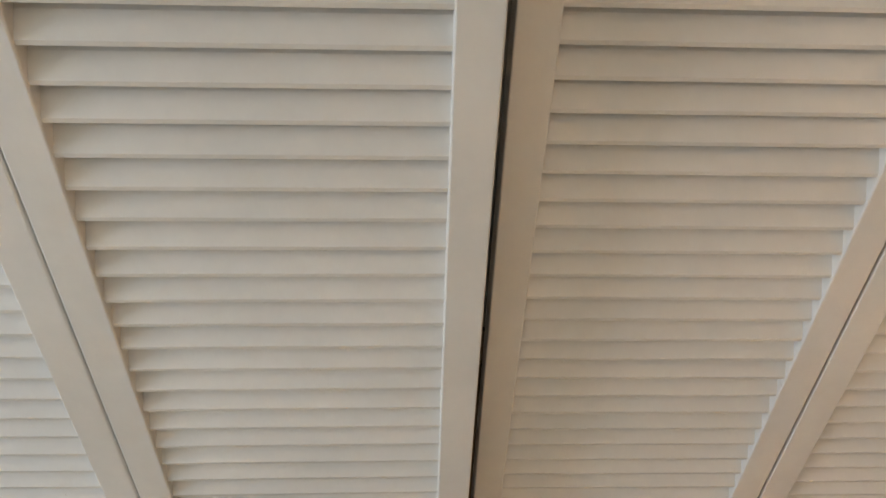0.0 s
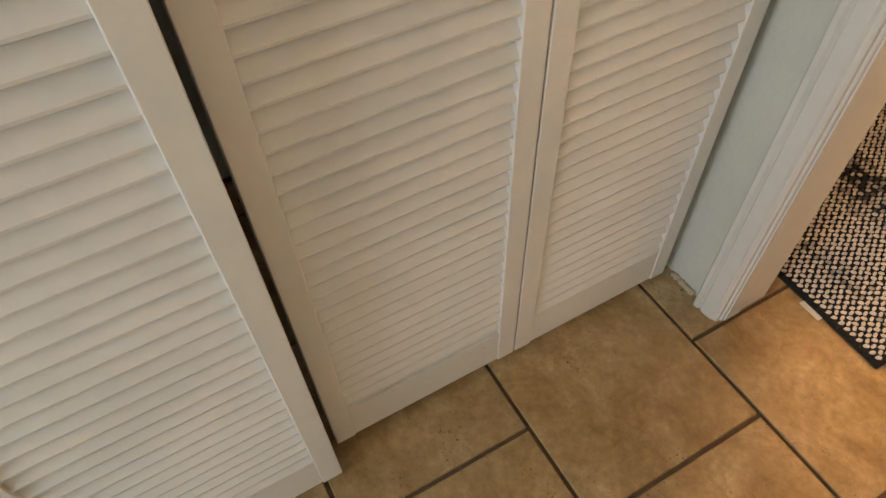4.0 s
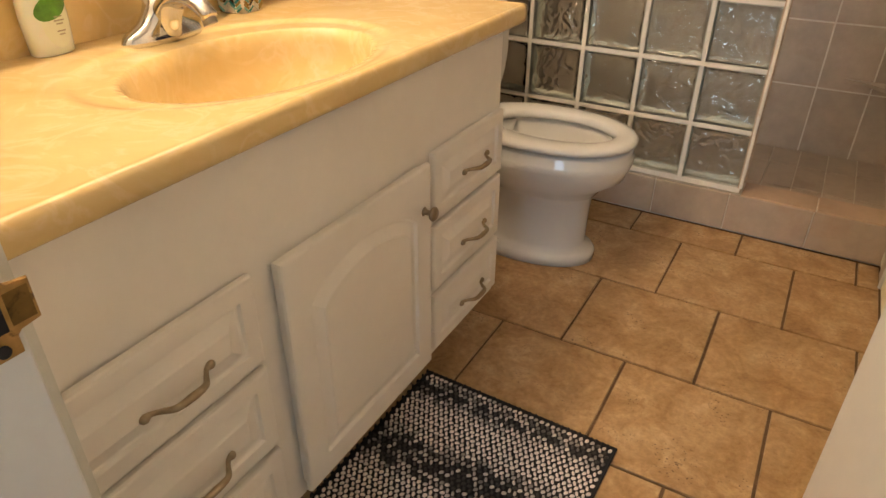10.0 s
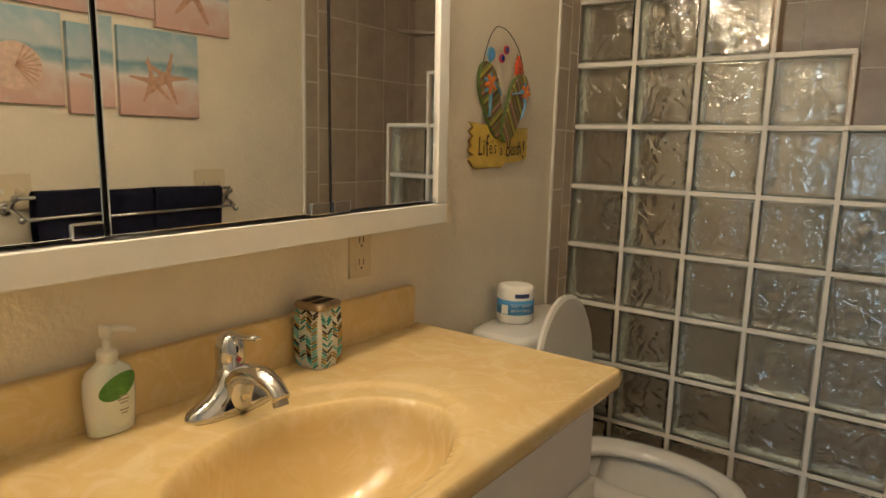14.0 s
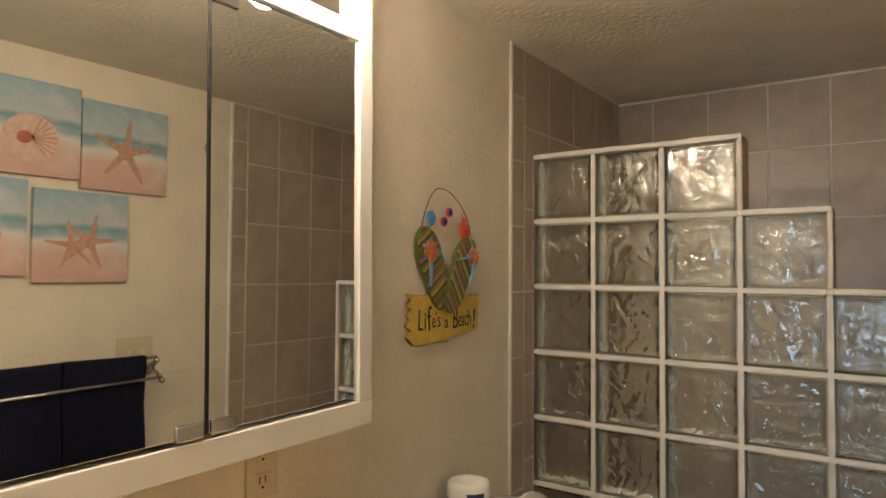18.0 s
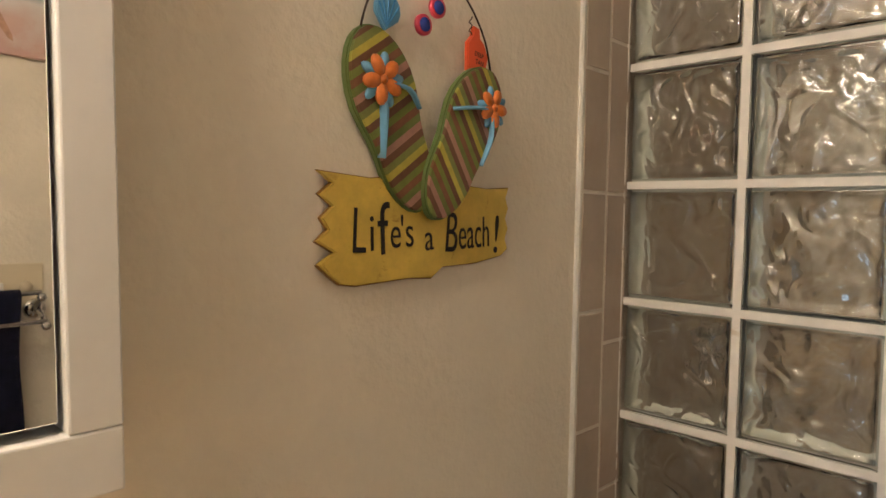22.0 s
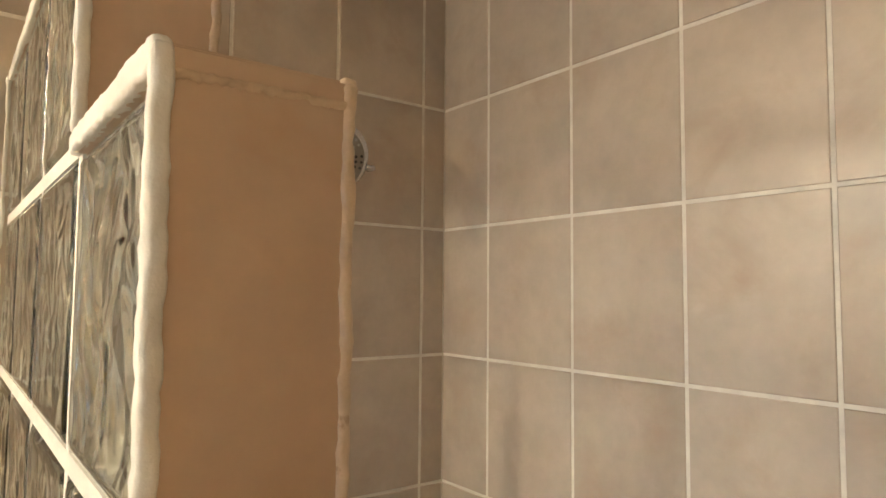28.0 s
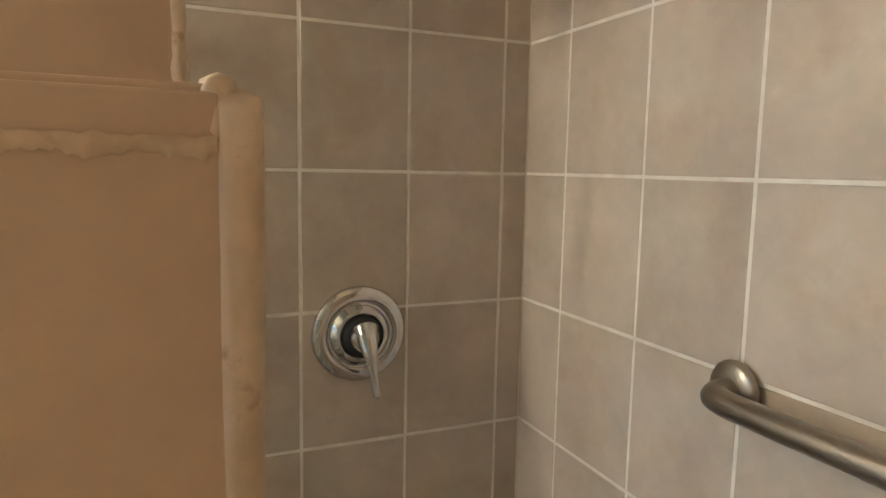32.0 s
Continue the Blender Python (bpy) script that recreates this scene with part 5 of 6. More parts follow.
# double towel bar with two towels
tb = thing("towel_bar", (EAST, -0.849, 1.08), "chrome double towel bar on the wall", "towel bar")
for y in (-0.572, -1.178):
    post = part("bracket", tube(spline([(EAST - 0.001, y, 1.070), (EAST - 0.030, y, 1.072), (EAST - 0.055, y, 1.095), (EAST - 0.070, y, 1.105)], 5), [0.010] * 16, 12), M_CHROME, tb, smooth=True)
    part("rosette", lathe([(0.025, EAST - 0.0005), (0.026, EAST - 0.006), (0.018, EAST - 0.012), (0.0, EAST - 0.014)], 22, "x", (0, y, 1.070)), M_CHROME, post, smooth=True)
    part("arm", tube(spline([(EAST - 0.030, y, 1.072), (EAST - 0.075, y, 1.060), (EAST - 0.105, y, 1.040)], 5), 0.008, 10), M_CHROME, post, smooth=True)
    for x, z in ((EAST - 0.070, 1.105), (EAST - 0.105, 1.040)):
        part("ball", lathe([(0.0, -0.012), (0.008, -0.009), (0.012, 0.0), (0.008, 0.009), (0.0, 0.012)], 14, "z", (x, y, z)), M_CHROME, post, smooth=True)
part("rail", tube([(EAST - 0.070, -1.178, 1.105), (EAST - 0.070, -0.572, 1.117)], 0.006, 12), M_CHROME, tb, smooth=True)
part("rail", tube([(EAST - 0.105, -1.178, 1.040), (EAST - 0.105, -0.572, 1.051)], 0.006, 12), M_CHROME, tb, smooth=True)


def towel(y0, y1, low, seed):
    """A folded towel over the upper rail, hanging in soft folds."""
    rng = random.Random(seed)
    n, prof = 22, []
    for i in range(15):
        prof.append((-0.0215 - 0.001 * math.sin(i), 1.105 - (1.105 - low) * (1 - i / 14)))
    for i in range(1, 8):
        a = math.pi * i / 8
        prof.append((-0.021 * math.cos(a), 1.109 + 0.020 * math.sin(a)))
    for i in range(15):
        prof.append((0.0205, 1.105 - (1.105 - low - 0.03) * i / 14))
    ph = rng.uniform(0, 6)
    b = bmesh.new()
    grid = []
    for j in range(n + 1):
        y = y0 + (y1 - y0) * j / n
        row = []
        for d, z in prof:
            k = max(0.0, (1.12 - z) / 0.45)
            row.append(b.verts.new((EAST - 0.070 + d * (1.0 + 0.25 * k) + 0.006 * k * math.sin(9 * y * 2 + ph), y + 0.004 * math.sin(z * 17 + ph), z + 0.006 * math.sin(y * 13 + ph) * (1 if z < 1.0 else 0.3))))
        grid.append(row)
    for j in range(n):
        for i in range(len(prof) - 1):
            b.faces.new((grid[j][i], grid[j][i + 1], grid[j + 1][i + 1], grid[j + 1][i]))
    th = bmesh.ops.solidify(b, geom=b.faces[:], thickness=0.008)
    bmesh.ops.recalc_face_normals(b, faces=b.faces[:])
    return single("hand_towel", b, M_TOWEL, "navy blue terry towel folded over the bar", "towel", group="navy towels", smooth=True)


towel(-0.888, -0.622, 0.600, 1)
towel(-1.124, -0.894, 0.610, 2)

# ---- shower fittings ----
shower = thing("wall_shower", (0.010, 0.424, 1.795), "chrome shower head on a short wall arm", "shower head")
part("flange", lathe([(0.034, 0.009), (0.035, 0.013), (0.030, 0.020), (0.016, 0.025), (0.0, 0.026)], 28, "x", (0, 0.424, 1.795)), M_CHROME, shower, smooth=True)
arm = spline([(0.012, 0.424, 1.795), (0.040, 0.426, 1.795), (0.072, 0.432, 1.770), (0.092, 0.438, 1.732)], 6)
part("arm", tube(arm, 0.0105, 14), M_CHROME, shower, smooth=True)
head_m = Matrix.Translation((0.092, 0.438, 1.732)) @ pose(0, 0, 0, 0, 0, -13) @ pose(0, 0, 0, 0, 119, 0) @ Matrix.Scale(1.15, 4)
hb = lathe([(0.012, -0.004), (0.016, 0.006), (0.017, 0.014), (0.030, 0.022), (0.052, 0.034), (0.057, 0.042), (0.057, 0.052), (0.052, 0.056), (0.0, 0.056)], 36, "z")
hb.transform(head_m)
hd = part("head", hb, M_CHROME, shower, smooth=True)
fb = lathe([(0.050, 0.0555), (0.050, 0.0575), (0.0, 0.0578)], 36, "z")
fb.transform(head_m)
face = part("spray_face", fb, M_STEEL, shower, "brushed nozzle face")
tab = tube([(0.052, 0.0, 0.047), (0.064, 0.0, 0.048), (0.070, 0.004, 0.050)], [0.006, 0.005, 0.004], 8)
tab.transform(head_m @ pose(0, 0, 0, 0, 0, 80))
part("selector", tab, M_CHROME, shower, smooth=True)
for shade, label, turn in ((M_BLACK, "dark spray nozzles", 0), (M_PEWTERPALE, "pale grey spray nozzles", 1)):
    nz = bmesh.new()
    for k in range(turn, 8, 2):
        mid = 2 * math.pi * k / 8
        for r in range(3):
            for j in range(3):
                a, q = mid + (j - 1) * 0.20, 0.029 + 0.0082 * r
                append(nz, lathe([(0.0023, 0.0572), (0.0018, 0.0590), (0.0, 0.0591)], 7, "z", (q * math.cos(a), q * math.sin(a), 0)))
        slot = tube([(0.0135 * math.cos(mid), 0.0135 * math.sin(mid), 0.0575), (0.0205 * math.cos(mid), 0.0205 * math.sin(mid), 0.0575)], 0.0030, 8)
        append(nz, slot)
        if not turn:
            append(nz, lathe([(0.0028, 0.0572), (0.0022, 0.0588), (0.0, 0.0589)], 7, "z", (0.007 * math.cos(mid), 0.007 * math.sin(mid), 0)))
    nz.transform(head_m)
    tagged(part("nozzle_pattern", nz, shade, face, label), kind="stuff")

vy, vz = 0.416, 1.062
valve = thing("shower_valve", (0.010, vy, vz), "round chrome shower valve with lever handle", "shower valve")
part("escutcheon", lathe([(0.088, 0.0085), (0.090, 0.0115), (0.087, 0.0165), (0.078, 0.0205), (0.066, 0.0225), (0.063, 0.0200), (0.060, 0.0160), (0.056, 0.0190), (0.050, 0.0270), (0.044, 0.0320), (0.040, 0.0310), (0.039, 0.0200), (0.0, 0.0200)], 56, "x", (0, vy, vz)), M_CHROME, valve, smooth=True)
# black disc stands in for the dark gap between escutcheon and hub
part("inner_ring", lathe([(0.0385, 0.0190), (0.0385, 0.0290), (0.0330, 0.0310), (0.0, 0.0310)], 36, "x", (0, vy, vz)), M_BLACK, valve, "black disc filling the gap round the hub", smooth=True)
part("hub", lathe([(0.026, 0.030), (0.027, 0.046), (0.024, 0.058), (0.014, 0.066), (0.0, 0.067)], 28, "x", (0, vy, vz)), M_CHROME, valve, smooth=True)
hv = spline([(0.046, vy, vz + 0.016), (0.066, vy, vz - 0.004), (0.080, vy + 0.003, vz - 0.034), (0.084, vy + 0.007, vz - 0.066), (0.092, vy + 0.010, vz - 0.100)], 6)
part("lever", tube(hv, [max(0.0075, 0.0245 - 0.00110 * i) - (0.004 if i == len(hv) - 1 else 0.0) for i in range(len(hv))], 18), M_CHROME, valve, smooth=True)

bar = thing("grab_bar", (0.54, NORTH, 1.06), "brushed steel grab bar on the tiled shower wall", "grab bar")
gx0, gx1, gz = 0.564, 1.174, 1.092
for x in (gx0, gx1):
    part("flange", lathe([(0.038, NORTH - 0.009), (0.039, NORTH - 0.013), (0.034, NORTH - 0.019), (0.018, NORTH - 0.022), (0.0, NORTH - 0.022)], 30, "y", (x, 0, gz)), M_STEEL, bar, smooth=True)
gp = spline([(gx0, NORTH - 0.012, gz), (gx0, NORTH - 0.036, gz), (gx0 + 0.012, NORTH - 0.058, gz), (gx0 + 0.040, NORTH - 0.066, gz)], 5) + \
    spline([(gx1 - 0.040, NORTH - 0.066, gz), (gx1 - 0.012, NORTH - 0.058, gz), (gx1, NORTH - 0.036, gz), (gx1, NORTH - 0.012, gz)], 5)
part("bar", tube(gp, 0.0165, 18), M_STEEL, bar, smooth=True)

for z in (0.375, 1.87):
    n = 10
    rings = []
    for zz in (z, z + 0.014):
        ring = [(EAST - 0.009, NORTH - 0.002, zz), (EAST - 0.009, NORTH - 0.235, zz)]
        ring += [(EAST - 0.009 - 0.235 * u + 0.03 * math.sin(math.pi * u), NORTH - 0.235 * (1 - u) + 0.03 * math.sin(math.pi * u), zz) for u in [i / n for i in range(1, n)]]
        ring += [(EAST - 0.244, NORTH - 0.002, zz)]
        rings.append(ring)
    single("corner_shelf", loft(rings), M_TILE, "beige corner shelf fixed in the tiled shower", "shelf", group="shower corner shelves")

# ---- glass block wall ----
gwall = thing("glass_block_wall", (0.5, 0.0, CURB), "stepped glass block shower wall in pale mortar", "glass block wall")
J = 0.0065


def block_mesh(seed):
    """A hollow block: clear outer shell with pillowed edge, wavy faces inside."""
    h = P / 2 - J
    c = h - 0.0065
    rng = random.Random(seed)
    off = Vector((rng.uniform(0, 50), rng.uniform(0, 50), 0))
    b = bmesh.new()

    def skin(coords, height, y0, y1):
        """Two facing grids joined round their rim; returns the rim's faces."""
        n = len(coords) - 1
        g0, g1 = ([[b.verts.new((u, y + s * height(u, v, k), v)) for v in coords] for u in coords] for y, s, k in ((y0, 1, 0.0), (y1, -1, 7.0)))
        inner = y0 > 0.01
        for i in range(n):
            for j in range(n):
                f0 = (g0[i][j], g0[i + 1][j], g0[i + 1][j + 1], g0[i][j + 1])
                f1 = (g1[i][j], g1[i][j + 1], g1[i + 1][j + 1], g1[i + 1][j])
                b.faces.new(f0[::-1] if inner else f0)
                b.faces.new(f1[::-1] if inner else f1)
        ring = [(i, 0) for i in range(n)] + [(n, j) for j in range(n)] + [(i, n) for i in range(n, 0, -1)] + [(0, j) for j in range(n, 0, -1)]
        rim = []
        for q in range(len(ring)):
            (i, j), (i2, j2) = ring[q], ring[(q + 1) % len(ring)]
            f = (g0[i][j], g1[i][j], g1[i2][j2], g0[i2][j2])
            rim.append(b.faces.new(f[::-1] if inner else f))
        return rim

    def ripple(u, v, k):
        q = Vector((u * 24, v * 24, k + 3)) + off
        warp = Vector((noise.noise(q * 0.8), noise.noise(q * 0.8 + Vector((9, 4, 2))), 0)) * 1.2
        crest = 1 - min(1.0, abs(noise.noise(q * 1.1 + warp)) * 2.6)
        return 0.0015 * noise.noise(q * 1.15 + warp + Vector((3, 7, 1))) + 0.0011 * crest

    def outer(u, v, k):
        d = h - max(abs(u), abs(v))
        q = max(0.0, 1 - d / 0.008)
        return 0.008 * (1 - math.sqrt(max(0.0, 1 - q * q))) + max(0.0, min(1.0, (d - 0.010) / 0.012)) * ripple(u, v, k)

    def wave(u, v, k):
        q = Vector((u * 23, v * 23, k)) + off
        warp = Vector((noise.noise(q * 0.8), noise.noise(q * 0.8 + Vector((9, 4, 2))), 0)) * 1.1
        w = noise.noise(q + warp) + 0.40 * noise.noise(q * 1.7 + warp * 1.5 + Vector((3, 17, 5)))
        crease = 1 - min(1.0, abs(noise.noise(q * 0.9 + warp + Vector((31, 7, 11)))) * 3.2)
        edge = max(0.0, min(1.0, (c - max(abs(u), abs(v))) / 0.012))
        return edge * (w * 0.0033 + crease * 0.0019) - 0.0035 * (1 - edge) ** 2
    m = 64
    for f in skin([-h, -h + 0.0012, -h + 0.004, -h + 0.008] + [(-h + 0.014) + 2 * (h - 0.014) * i / m for i in range(m + 1)] + [h - 0.008, h - 0.004, h - 0.0012, h], outer, 0.004, GT - 0.004):
        f.material_index = 1
    n = 76
    first = len(b.faces)
    rim = skin([-c + 2 * c * i / n for i in range(n + 1)], wave, 0.019, GT - 0.019)
    b.faces.ensure_lookup_table()
    for i in range(first, len(b.faces)):
        b.faces[i].material_index = 2
    for f in rim:
        f.material_index = 1
    me = bpy.data.meshes.new("glass_block")
    b.to_mesh(me)
    b.free()
    me.materials.append(M_BLOCK)
    me.materials.append(M_EDGECOAT)
    me.materials.append(M_BLOCK_INNER)
    for f in me.polygons:
        f.use_smooth = True
    return me


BLOCKS = [block_mesh(s) for s in (1, 2, 3, 4, 5, 6)]
STEP = [3, 4] + [5] * 6
mort = bmesh.new()
blk = 0
for r, cols in enumerate(STEP):
    zt = GZ - P * r
    for c in range(cols):
        ob = new("glass_block", BLOCKS[(r * 2 + c * 3 + (r * c) % 4) % 6])
        ob.parent = gwall
        ob.visible_shadow = False
        wide = 0.004 if c == cols - 1 and r < STEP.index(cols) + 1 + 5 * (cols == 5) else 0.0
        ob.matrix_basis = Matrix.Translation((GX + P * (c + 0.5) - 0.5 + wide / 2, 0.0, zt - P / 2 - CURB)) @ Matrix.Scale(1 + wide / (P - 2 * J), 4, (1, 0, 0)) @ pose(0, 0, 0, 0, 90 * ((r + 2 * c) % 4), 0)
        # vertical joint after the block
        if c < cols - 1:
            box(GX + P * (c + 1) - J, GX + P * (c + 1) + J, 0.006, GT - 0.006, zt - P + J, zt - J, bm=mort)
    prev = STEP[r - 1] if r else 0
    if r:
        box(GX + 0.002, GX + P * prev - J, 0.006, GT - 0.006, zt - J, zt + J, bm=mort)
box(GX + 0.002, GX + P * 5, 0.006, GT - 0.006, CURB, GZ - 8 * P + J, bm=mort)
box(GX + 0.0005, GX + J, 0.006, GT - 0.006, CURB, GZ, bm=mort)
part("mortar", mort, M_MORTAR, gwall, "pale mortar joints")


CT = 0.014
EDGE = 0.0078
tops = [(0, 3, 0), (3, 4, 1), (4, 5, 2)]
ends = [(3, 0, 1), (4, 1, 2), (5, 2, 8)]


def edging(x0, x1, y0, y1, z0, z1, seed, rough=1.0):
    """A hand-pointed mortar edge: a rounded strip with an uneven surface."""
    b = box(x0, x1, y0, y1, z0, z1, 0.0030, 3)
    long = max(range(3), key=lambda i: (x1 - x0, y1 - y0, z1 - z0)[i])
    cut = [v / 36 for v in range(1, 36)]
    lo, hi = (x0, y0, z0)[long], (x1, y1, z1)[long]
    for u in cut:
        co, no = [0, 0, 0], [0, 0, 0]
        co[long], no[long] = lo + (hi - lo) * u, 1
        bmesh.ops.bisect_plane(b, geom=b.verts[:] + b.edges[:] + b.faces[:], plane_co=co, plane_no=no)
    for v in b.verts:
        v.co += rough * (0.0009 * noise.noise_vector(v.co * 55 + Vector((seed, 0, 0))) + 0.0011 * noise.noise_vector(v.co * 190))
    return b


def torn_caulk(x, y0, y1, z0, z1, seed):
    """A thin smear of old caulk on an end cap, with ragged edges."""
    b = bmesh.new()
    n, cols = 90, []
    for i in range(n + 1):
        u = i / n
        q = Vector((seed, u * 9, 0))
        low = z0 + 0.0026 * noise.noise(q) + 0.0020 * noise.noise(q * 4.3)
        high = z1 + 0.0010 * noise.noise(q * 3.1 + Vector((0, 0, 5)))
        fat = 0.0009 + 0.0007 * noise.noise(q * 5 + Vector((0, 0, 9)))
        y = y0 + (y1 - y0) * u
        mid = (low + high) / 2 + 0.0012 * noise.noise(q * 6)
        cols.append([b.verts.new(p) for p in ((x - 0.001, y, low), (x + fat * 0.35, y, low + 0.0008), (x + fat, y, mid), (x + 0.0012, y, high - 0.0006), (x - 0.001, y, high))])
    for c, d in zip(cols, cols[1:]):
        for k in range(4):
            b.faces.new((c[k], d[k], d[k + 1], c[k + 1]))
    return b


def caulk_bead(pts, r, seed):
    rng = random.Random(seed)
    p = spline(pts, 12)
    return tube([q + Vector((rng.uniform(-1, 1), rng.uniform(-1, 1), rng.uniform(-1, 1))) * r * 0.12 for q in p], [r * rng.uniform(0.9, 1.1) for _ in p], 8)


for c, r in ((3, 1), (4, 2)):
    part("corner_fill", edging(P * c - J, P * c - J + CT + 0.001, -0.0005, GT + 0.0005, GZ - P * r - J, GZ - P * r + CT - J + 0.0006, 60 + r), M_MORTAR, gwall, smooth=True)
k = 0
for c0, c1, r in tops:
    z = GZ - P * r
    x0, x1 = GX + (P * c0 - J + CT if c0 else 0.002), GX + P * c1 - J
    part("top_cap", box(x0, x1 + CT - 0.0035, 0.003, GT - 0.003, z - J, z + CT - J - 0.001, 0.0008), M_CAP, gwall, "tan cap on the step")
    for y0, y1, mm in ((-0.0015, EDGE, M_MORTAR), (GT - EDGE + 0.001, GT + 0.0006, M_CAULK)):
        part("edging", edging(x0, x1 + CT - 0.001, y0, y1, z - J, z + CT - J + 0.0010, k, 1.1 if mm is M_CAULK else 1.0), mm, gwall, smooth=True)
        k += 1
    if c0:
        part("joint", edging(x0 - 0.003, x0 + 0.004, EDGE * 0.5, GT - EDGE * 0.5, z + CT - J - 0.004, z + CT - J + 0.002, k), M_CAULK, gwall, smooth=True)
for c1, r0, r1 in ends:
    x = GX + P * c1
    z0, z1 = GZ - P * r1 + (CT - J if r1 < 8 else J), GZ - P * r0 + CT - J
    part("caulk_line", torn_caulk(x + CT - J - 0.001, 0.004, GT - 0.004, z1 - 0.0165, z1 - 0.0115, k + 40), M_CAULK, gwall, smooth=True)
    part("end_cap", box(x - J, x + CT - J - 0.001, 0.003, GT - 0.003, z0, z1 - 0.0028, 0.0008), M_CAP, gwall, "tan end cap")
    for y0, y1, mm in ((-0.0015, EDGE, M_MORTAR), (GT - EDGE + 0.001, GT + 0.0006, M_CAULK)):
        bulge = 0.0045 if c1 == 5 and mm is M_CAULK else 0.0
        part("edging", edging(x - J + 0.004, x + CT - J + 0.0010, y0 + bulge * 0.5, y1 + bulge, z0, z1 - 0.002, k, 1.3 if mm is M_CAULK else 1.0), mm, gwall, smooth=True)
        k += 1


part("side_caulk", caulk_bead([(0.004, -0.001, CURB + (GZ - CURB) * i / 10) for i in range(11)], 0.005, 77), M_MORTAR, gwall, smooth=True)

# ---- tiles ----
TILE_MESHES = {}


def tile_mesh(name, w, h, t, material, bevel=0.0018):
    """A pillow-edged tile lying in its xy plane, top at t."""
    key = (round(w, 4), round(h, 4), material.name)
    if key not in TILE_MESHES:
        b = box(-w / 2, w / 2, -h / 2, h / 2, 0.0, t, 0.0)
        bmesh.ops.bevel(b, geom=[e for e in b.edges if all(v.co.z > t * 0.5 for v in e.verts)], offset=bevel, segments=1, affect="EDGES")
        me = bpy.data.meshes.new(name)
        b.to_mesh(me)
        b.free()
        me.materials.append(material)
        TILE_MESHES[key] = me
    return TILE_MESHES[key]


tile_rng = random.Random(2)
TURN = {"x+": Matrix(((0, 0, 1, 0), (1, 0, 0, 0), (0, 1, 0, 0), (0, 0, 0, 1))), "x-": Matrix(((0, 0, -1, 0), (-1, 0, 0, 0), (0, 1, 0, 0), (0, 0, 0, 1))),
        "y-": Matrix(((1, 0, 0, 0), (0, 0, -1, 0), (0, 1, 0, 0), (0, 0, 0, 1))), "z+": Matrix.Identity(4)}


def lay(parent, facing, plane, u0, u1, v0, v1, joint, t, material, name="tile", tilt=0.0):
    """One tile between joints u0..u1 and v0..v1 on a plane."""
    w, h = u1 - u0 - joint, v1 - v0 - joint
    if w < 0.008 or h < 0.008:
        return
    u, v = (u0 + u1) / 2, (v0 + v1) / 2
    at = {"x+": (plane, u, v), "x-": (plane, u, v), "y-": (u, plane, v), "z+": (u, v, plane)}[facing]
    ob = new(name, tile_mesh(name, w, h, t, material))
    ob.parent = parent
    ob.matrix_basis = Matrix.Translation(at) @ TURN[facing] @ pose(0, 0, 0, tile_rng.uniform(-tilt, tilt), tile_rng.uniform(-tilt, tilt), 0)


ROWS_Z = [0.06, 0.338, 0.594, 0.850, 1.107, 1.362, 1.618, 1.870, CEIL - 0.002]
WEST_Y = [-0.061, 0.110, 0.308, 0.511, 0.709, NORTH]
NORTH_X = [0.0, 0.145, 0.355, 0.563, 0.760, 0.957, 1.155, 1.345, EAST]
TT = 0.008
# grout behind the side walls' tiles
single("grout_west", box(0.0002, 0.0068, -0.138, NORTH, 0.02, CEIL), M_GROUT, "pale grout behind the shower tiles", "grout", "structure")
single("grout_east", box(EAST - 0.0068, EAST - 0.0002, -0.138, NORTH, 0.02, CEIL), M_GROUT, "pale grout behind the shower tiles", "grout", "structure")
gr_w, gr_e = bpy.data.objects["grout_west"], bpy.data.objects["grout_east"]
for z0, z1 in zip(ROWS_Z, ROWS_Z[1:]):
    for a, c in zip(WEST_Y, WEST_Y[1:]):
        lay(gr_w, "x+", 0.001, a, c, z0, z1, 0.0046, TT - 0.001, M_TILE, tilt=0.06)
        lay(gr_e, "x-", EAST - 0.001, a, c, z0, z1, 0.0046, TT - 0.001, M_TILE, tilt=0.06)
    for a, c in zip(NORTH_X, NORTH_X[1:]):
        lay(wall_north, "y-", NORTH + 0.0062, a, c, z0, z1, 0.0046, TT - 0.001, M_TILE, tilt=0.06)
z = 1.363 - 7 * 0.198
while z < CEIL:
    z0, z1 = max(z, 0.004 if z < 0.0 else z), min(z + 0.198, CEIL - 0.002)
    for g, facing, x in ((gr_w, "x+", 0.001), (gr_e, "x-", EAST - 0.001)):
        lay(g, facing, x, -0.136, -0.061, max(z0, 0.0), z1, 0.0046, TT - 0.001, M_TILE, "edge_tile", 0.06)
    z += 0.198
single("tile_edge_west", tube([(0.003, -0.139, 0.0 + CEIL * i / 30) for i in range(31)], 0.0052, 8), M_MORTAR, "white caulk line beside the tiles", "trim", "structure")
single("tile_edge_east", tube([(EAST - 0.003, -0.139, 0.0 + CEIL * i / 30) for i in range(31)], 0.0070, 8), M_WHITE, "white edge trim beside the tiles", "trim", "structure")
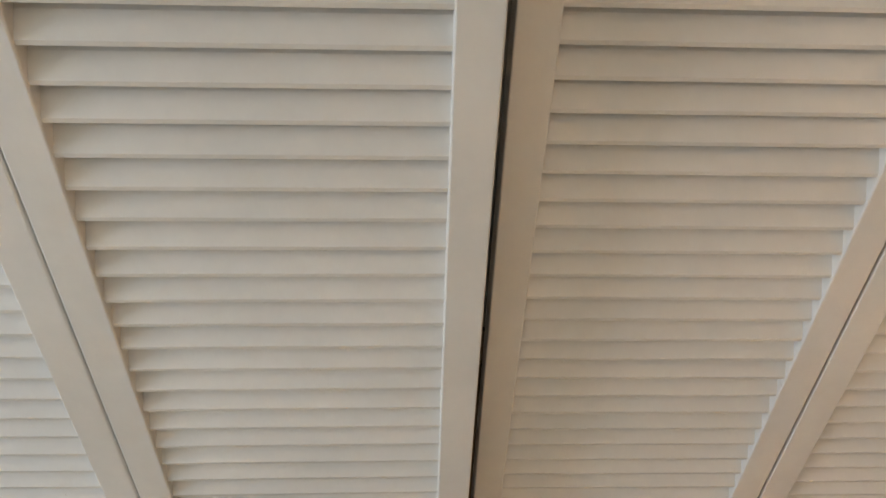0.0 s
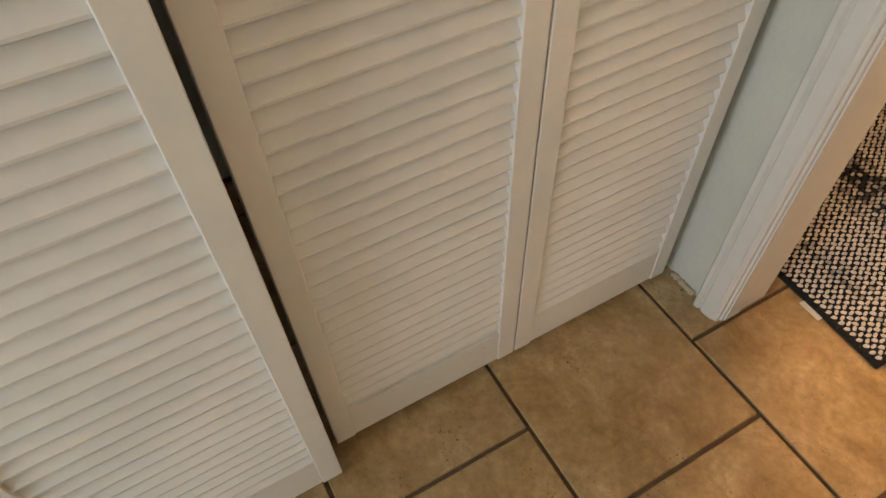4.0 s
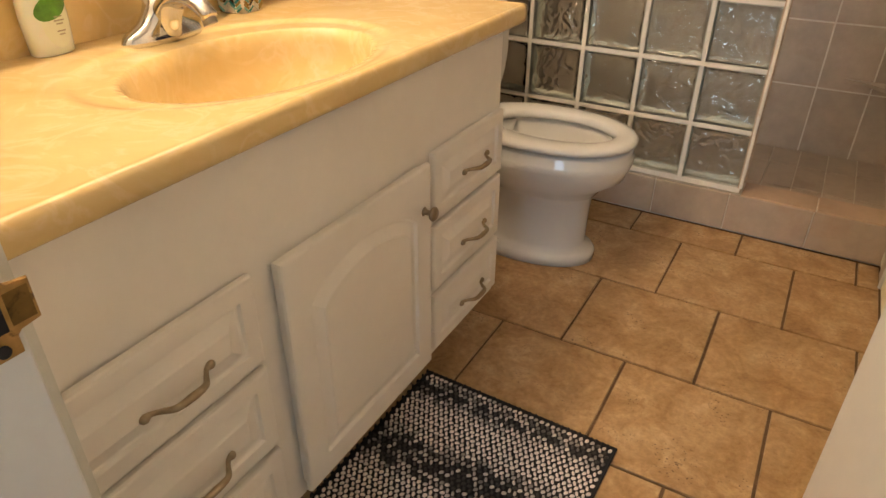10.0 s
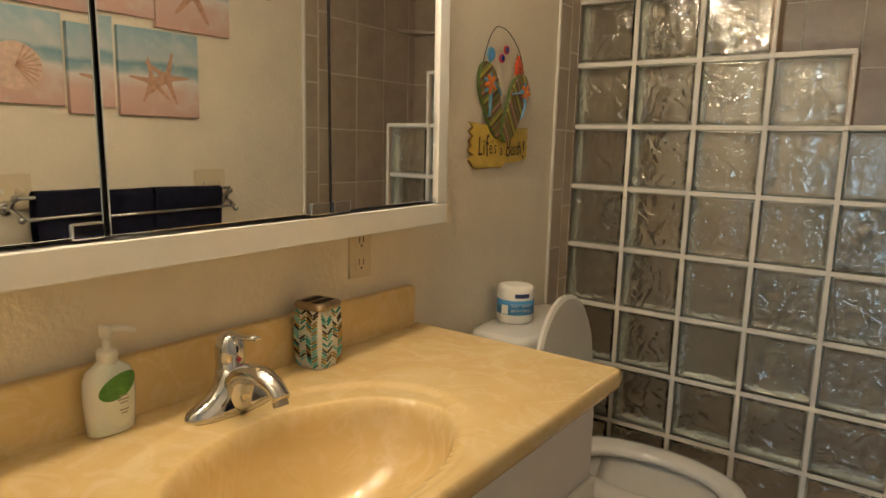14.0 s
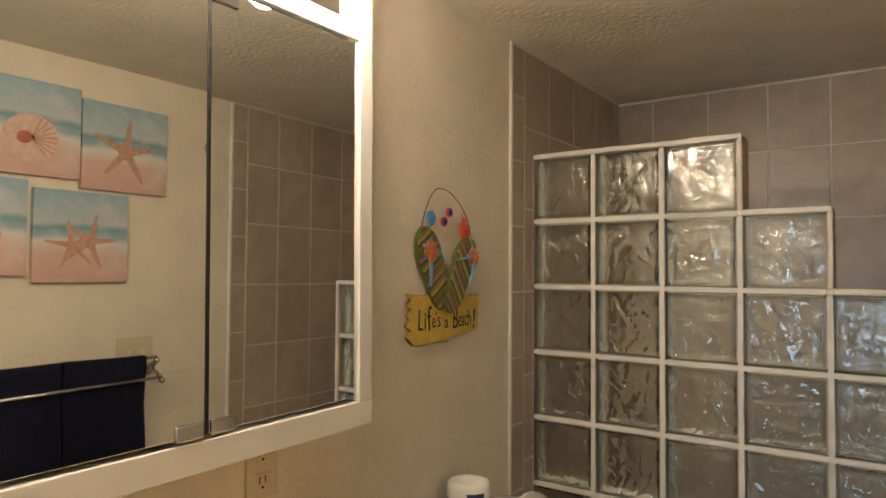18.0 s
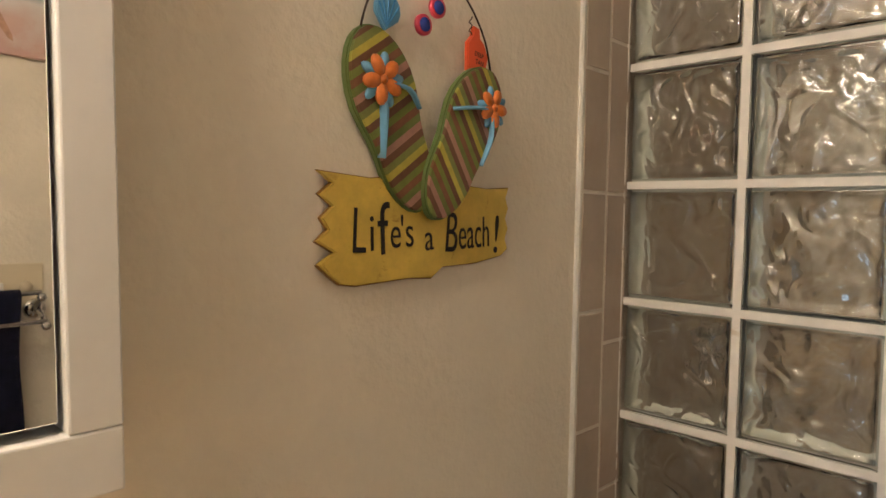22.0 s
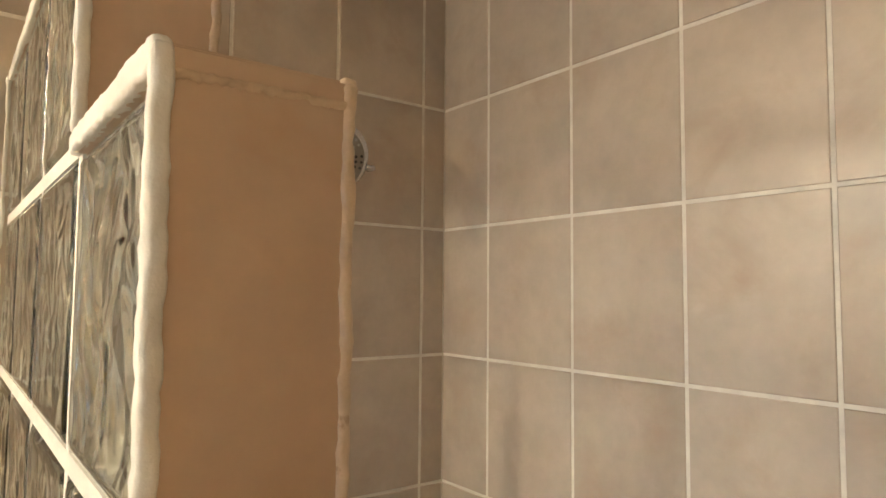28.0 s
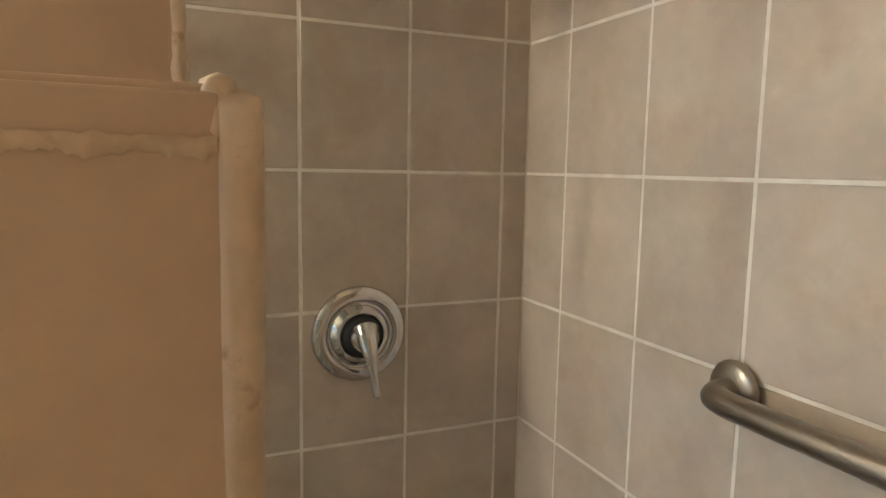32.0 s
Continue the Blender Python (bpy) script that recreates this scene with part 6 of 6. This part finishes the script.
single("ceiling_caulk", append(append(tube([(0.0045, -0.13, CEIL - 0.003), (0.0045, NORTH, CEIL - 0.003)], 0.006, 8), tube([(0.0, NORTH - 0.001, CEIL - 0.003), (EAST, NORTH - 0.001, CEIL - 0.003)], 0.006, 8)),
                               tube([(EAST - 0.0045, -0.13, CEIL - 0.003), (EAST - 0.0045, NORTH, CEIL - 0.003)], 0.006, 8)), M_GROUT, "pale caulk between tiles and ceiling", "trim", "structure")

# curb
curb = single("curb", box(0.0, EAST, 0.004, 0.118, 0.0, CURB - 0.006), M_GROUT, "tiled shower curb under the glass blocks", "curb", "structure")
CURB_X = [0.0, 0.225, 0.475, 0.735, 0.990, 1.255, EAST]
for a, c in zip(CURB_X, CURB_X[1:]):
    lay(curb, "y-", 0.005, a, c, 0.004, CURB - 0.004, 0.004, 0.008, M_TILE, tilt=0.2)
for a, c in ((P * 5 + 0.008, 1.26), (1.26, EAST)):
    lay(curb, "z+", CURB - 0.008, a, c, -0.003, 0.120, 0.004, 0.008, M_CAP)
for i in range(14):
    for j in range(3):
        lay(shower_floor, "z+", 0.058, 0.004 + 0.106 * i, 0.110 + 0.106 * i, 0.120 + 0.229 * j, 0.349 + 0.229 * j, 0.003, 0.006, M_TILE, "shower_floor_tile")

# floor tiles in running bond
LINES_Y = [-5.48, -5.12, -4.76, -4.42, -4.06, -3.71, -3.325, -2.987, -2.653, -2.303, -1.944, -1.586, -1.229, -0.872, -0.516, -0.160, -0.002]
floor_ob = bpy.data.objects["floor"]
TW = 0.357
for k, (y0, y1) in enumerate(zip(LINES_Y, LINES_Y[1:])):
    # joints shift by half a tile from row to row
    j0 = 0.739 if k % 2 == 1 else 0.914
    drift = 0.010 - 0.020 * max(0.0, y0 + 2.303) if y0 > -2.4 else 0.0
    x = j0 + drift - 4 * TW
    lo = 0.002 if y0 > -2.2 else (-0.09 if y0 > -4.5 else 0.602)
    hi = EAST - 0.002 if y0 > -2.2 else 2.05
    while x < hi:
        a, c = max(x, lo), min(x + TW, hi)
        if c - a > 0.015:
            lay(floor_ob, "z+", -0.008, a, c, y0, y1, 0.0075, 0.008, M_FLOORTILE, "floor_tile", 0.05)
        x += TW

# caulk and grime along the feet of the walls
single("baseboard", box(JAMB_E + 0.068, 2.05, WALL_S0 - 0.012, WALL_S0, 0.0, 0.09, 0.003), M_WHITE, "white painted baseboard", "baseboard", "structure")
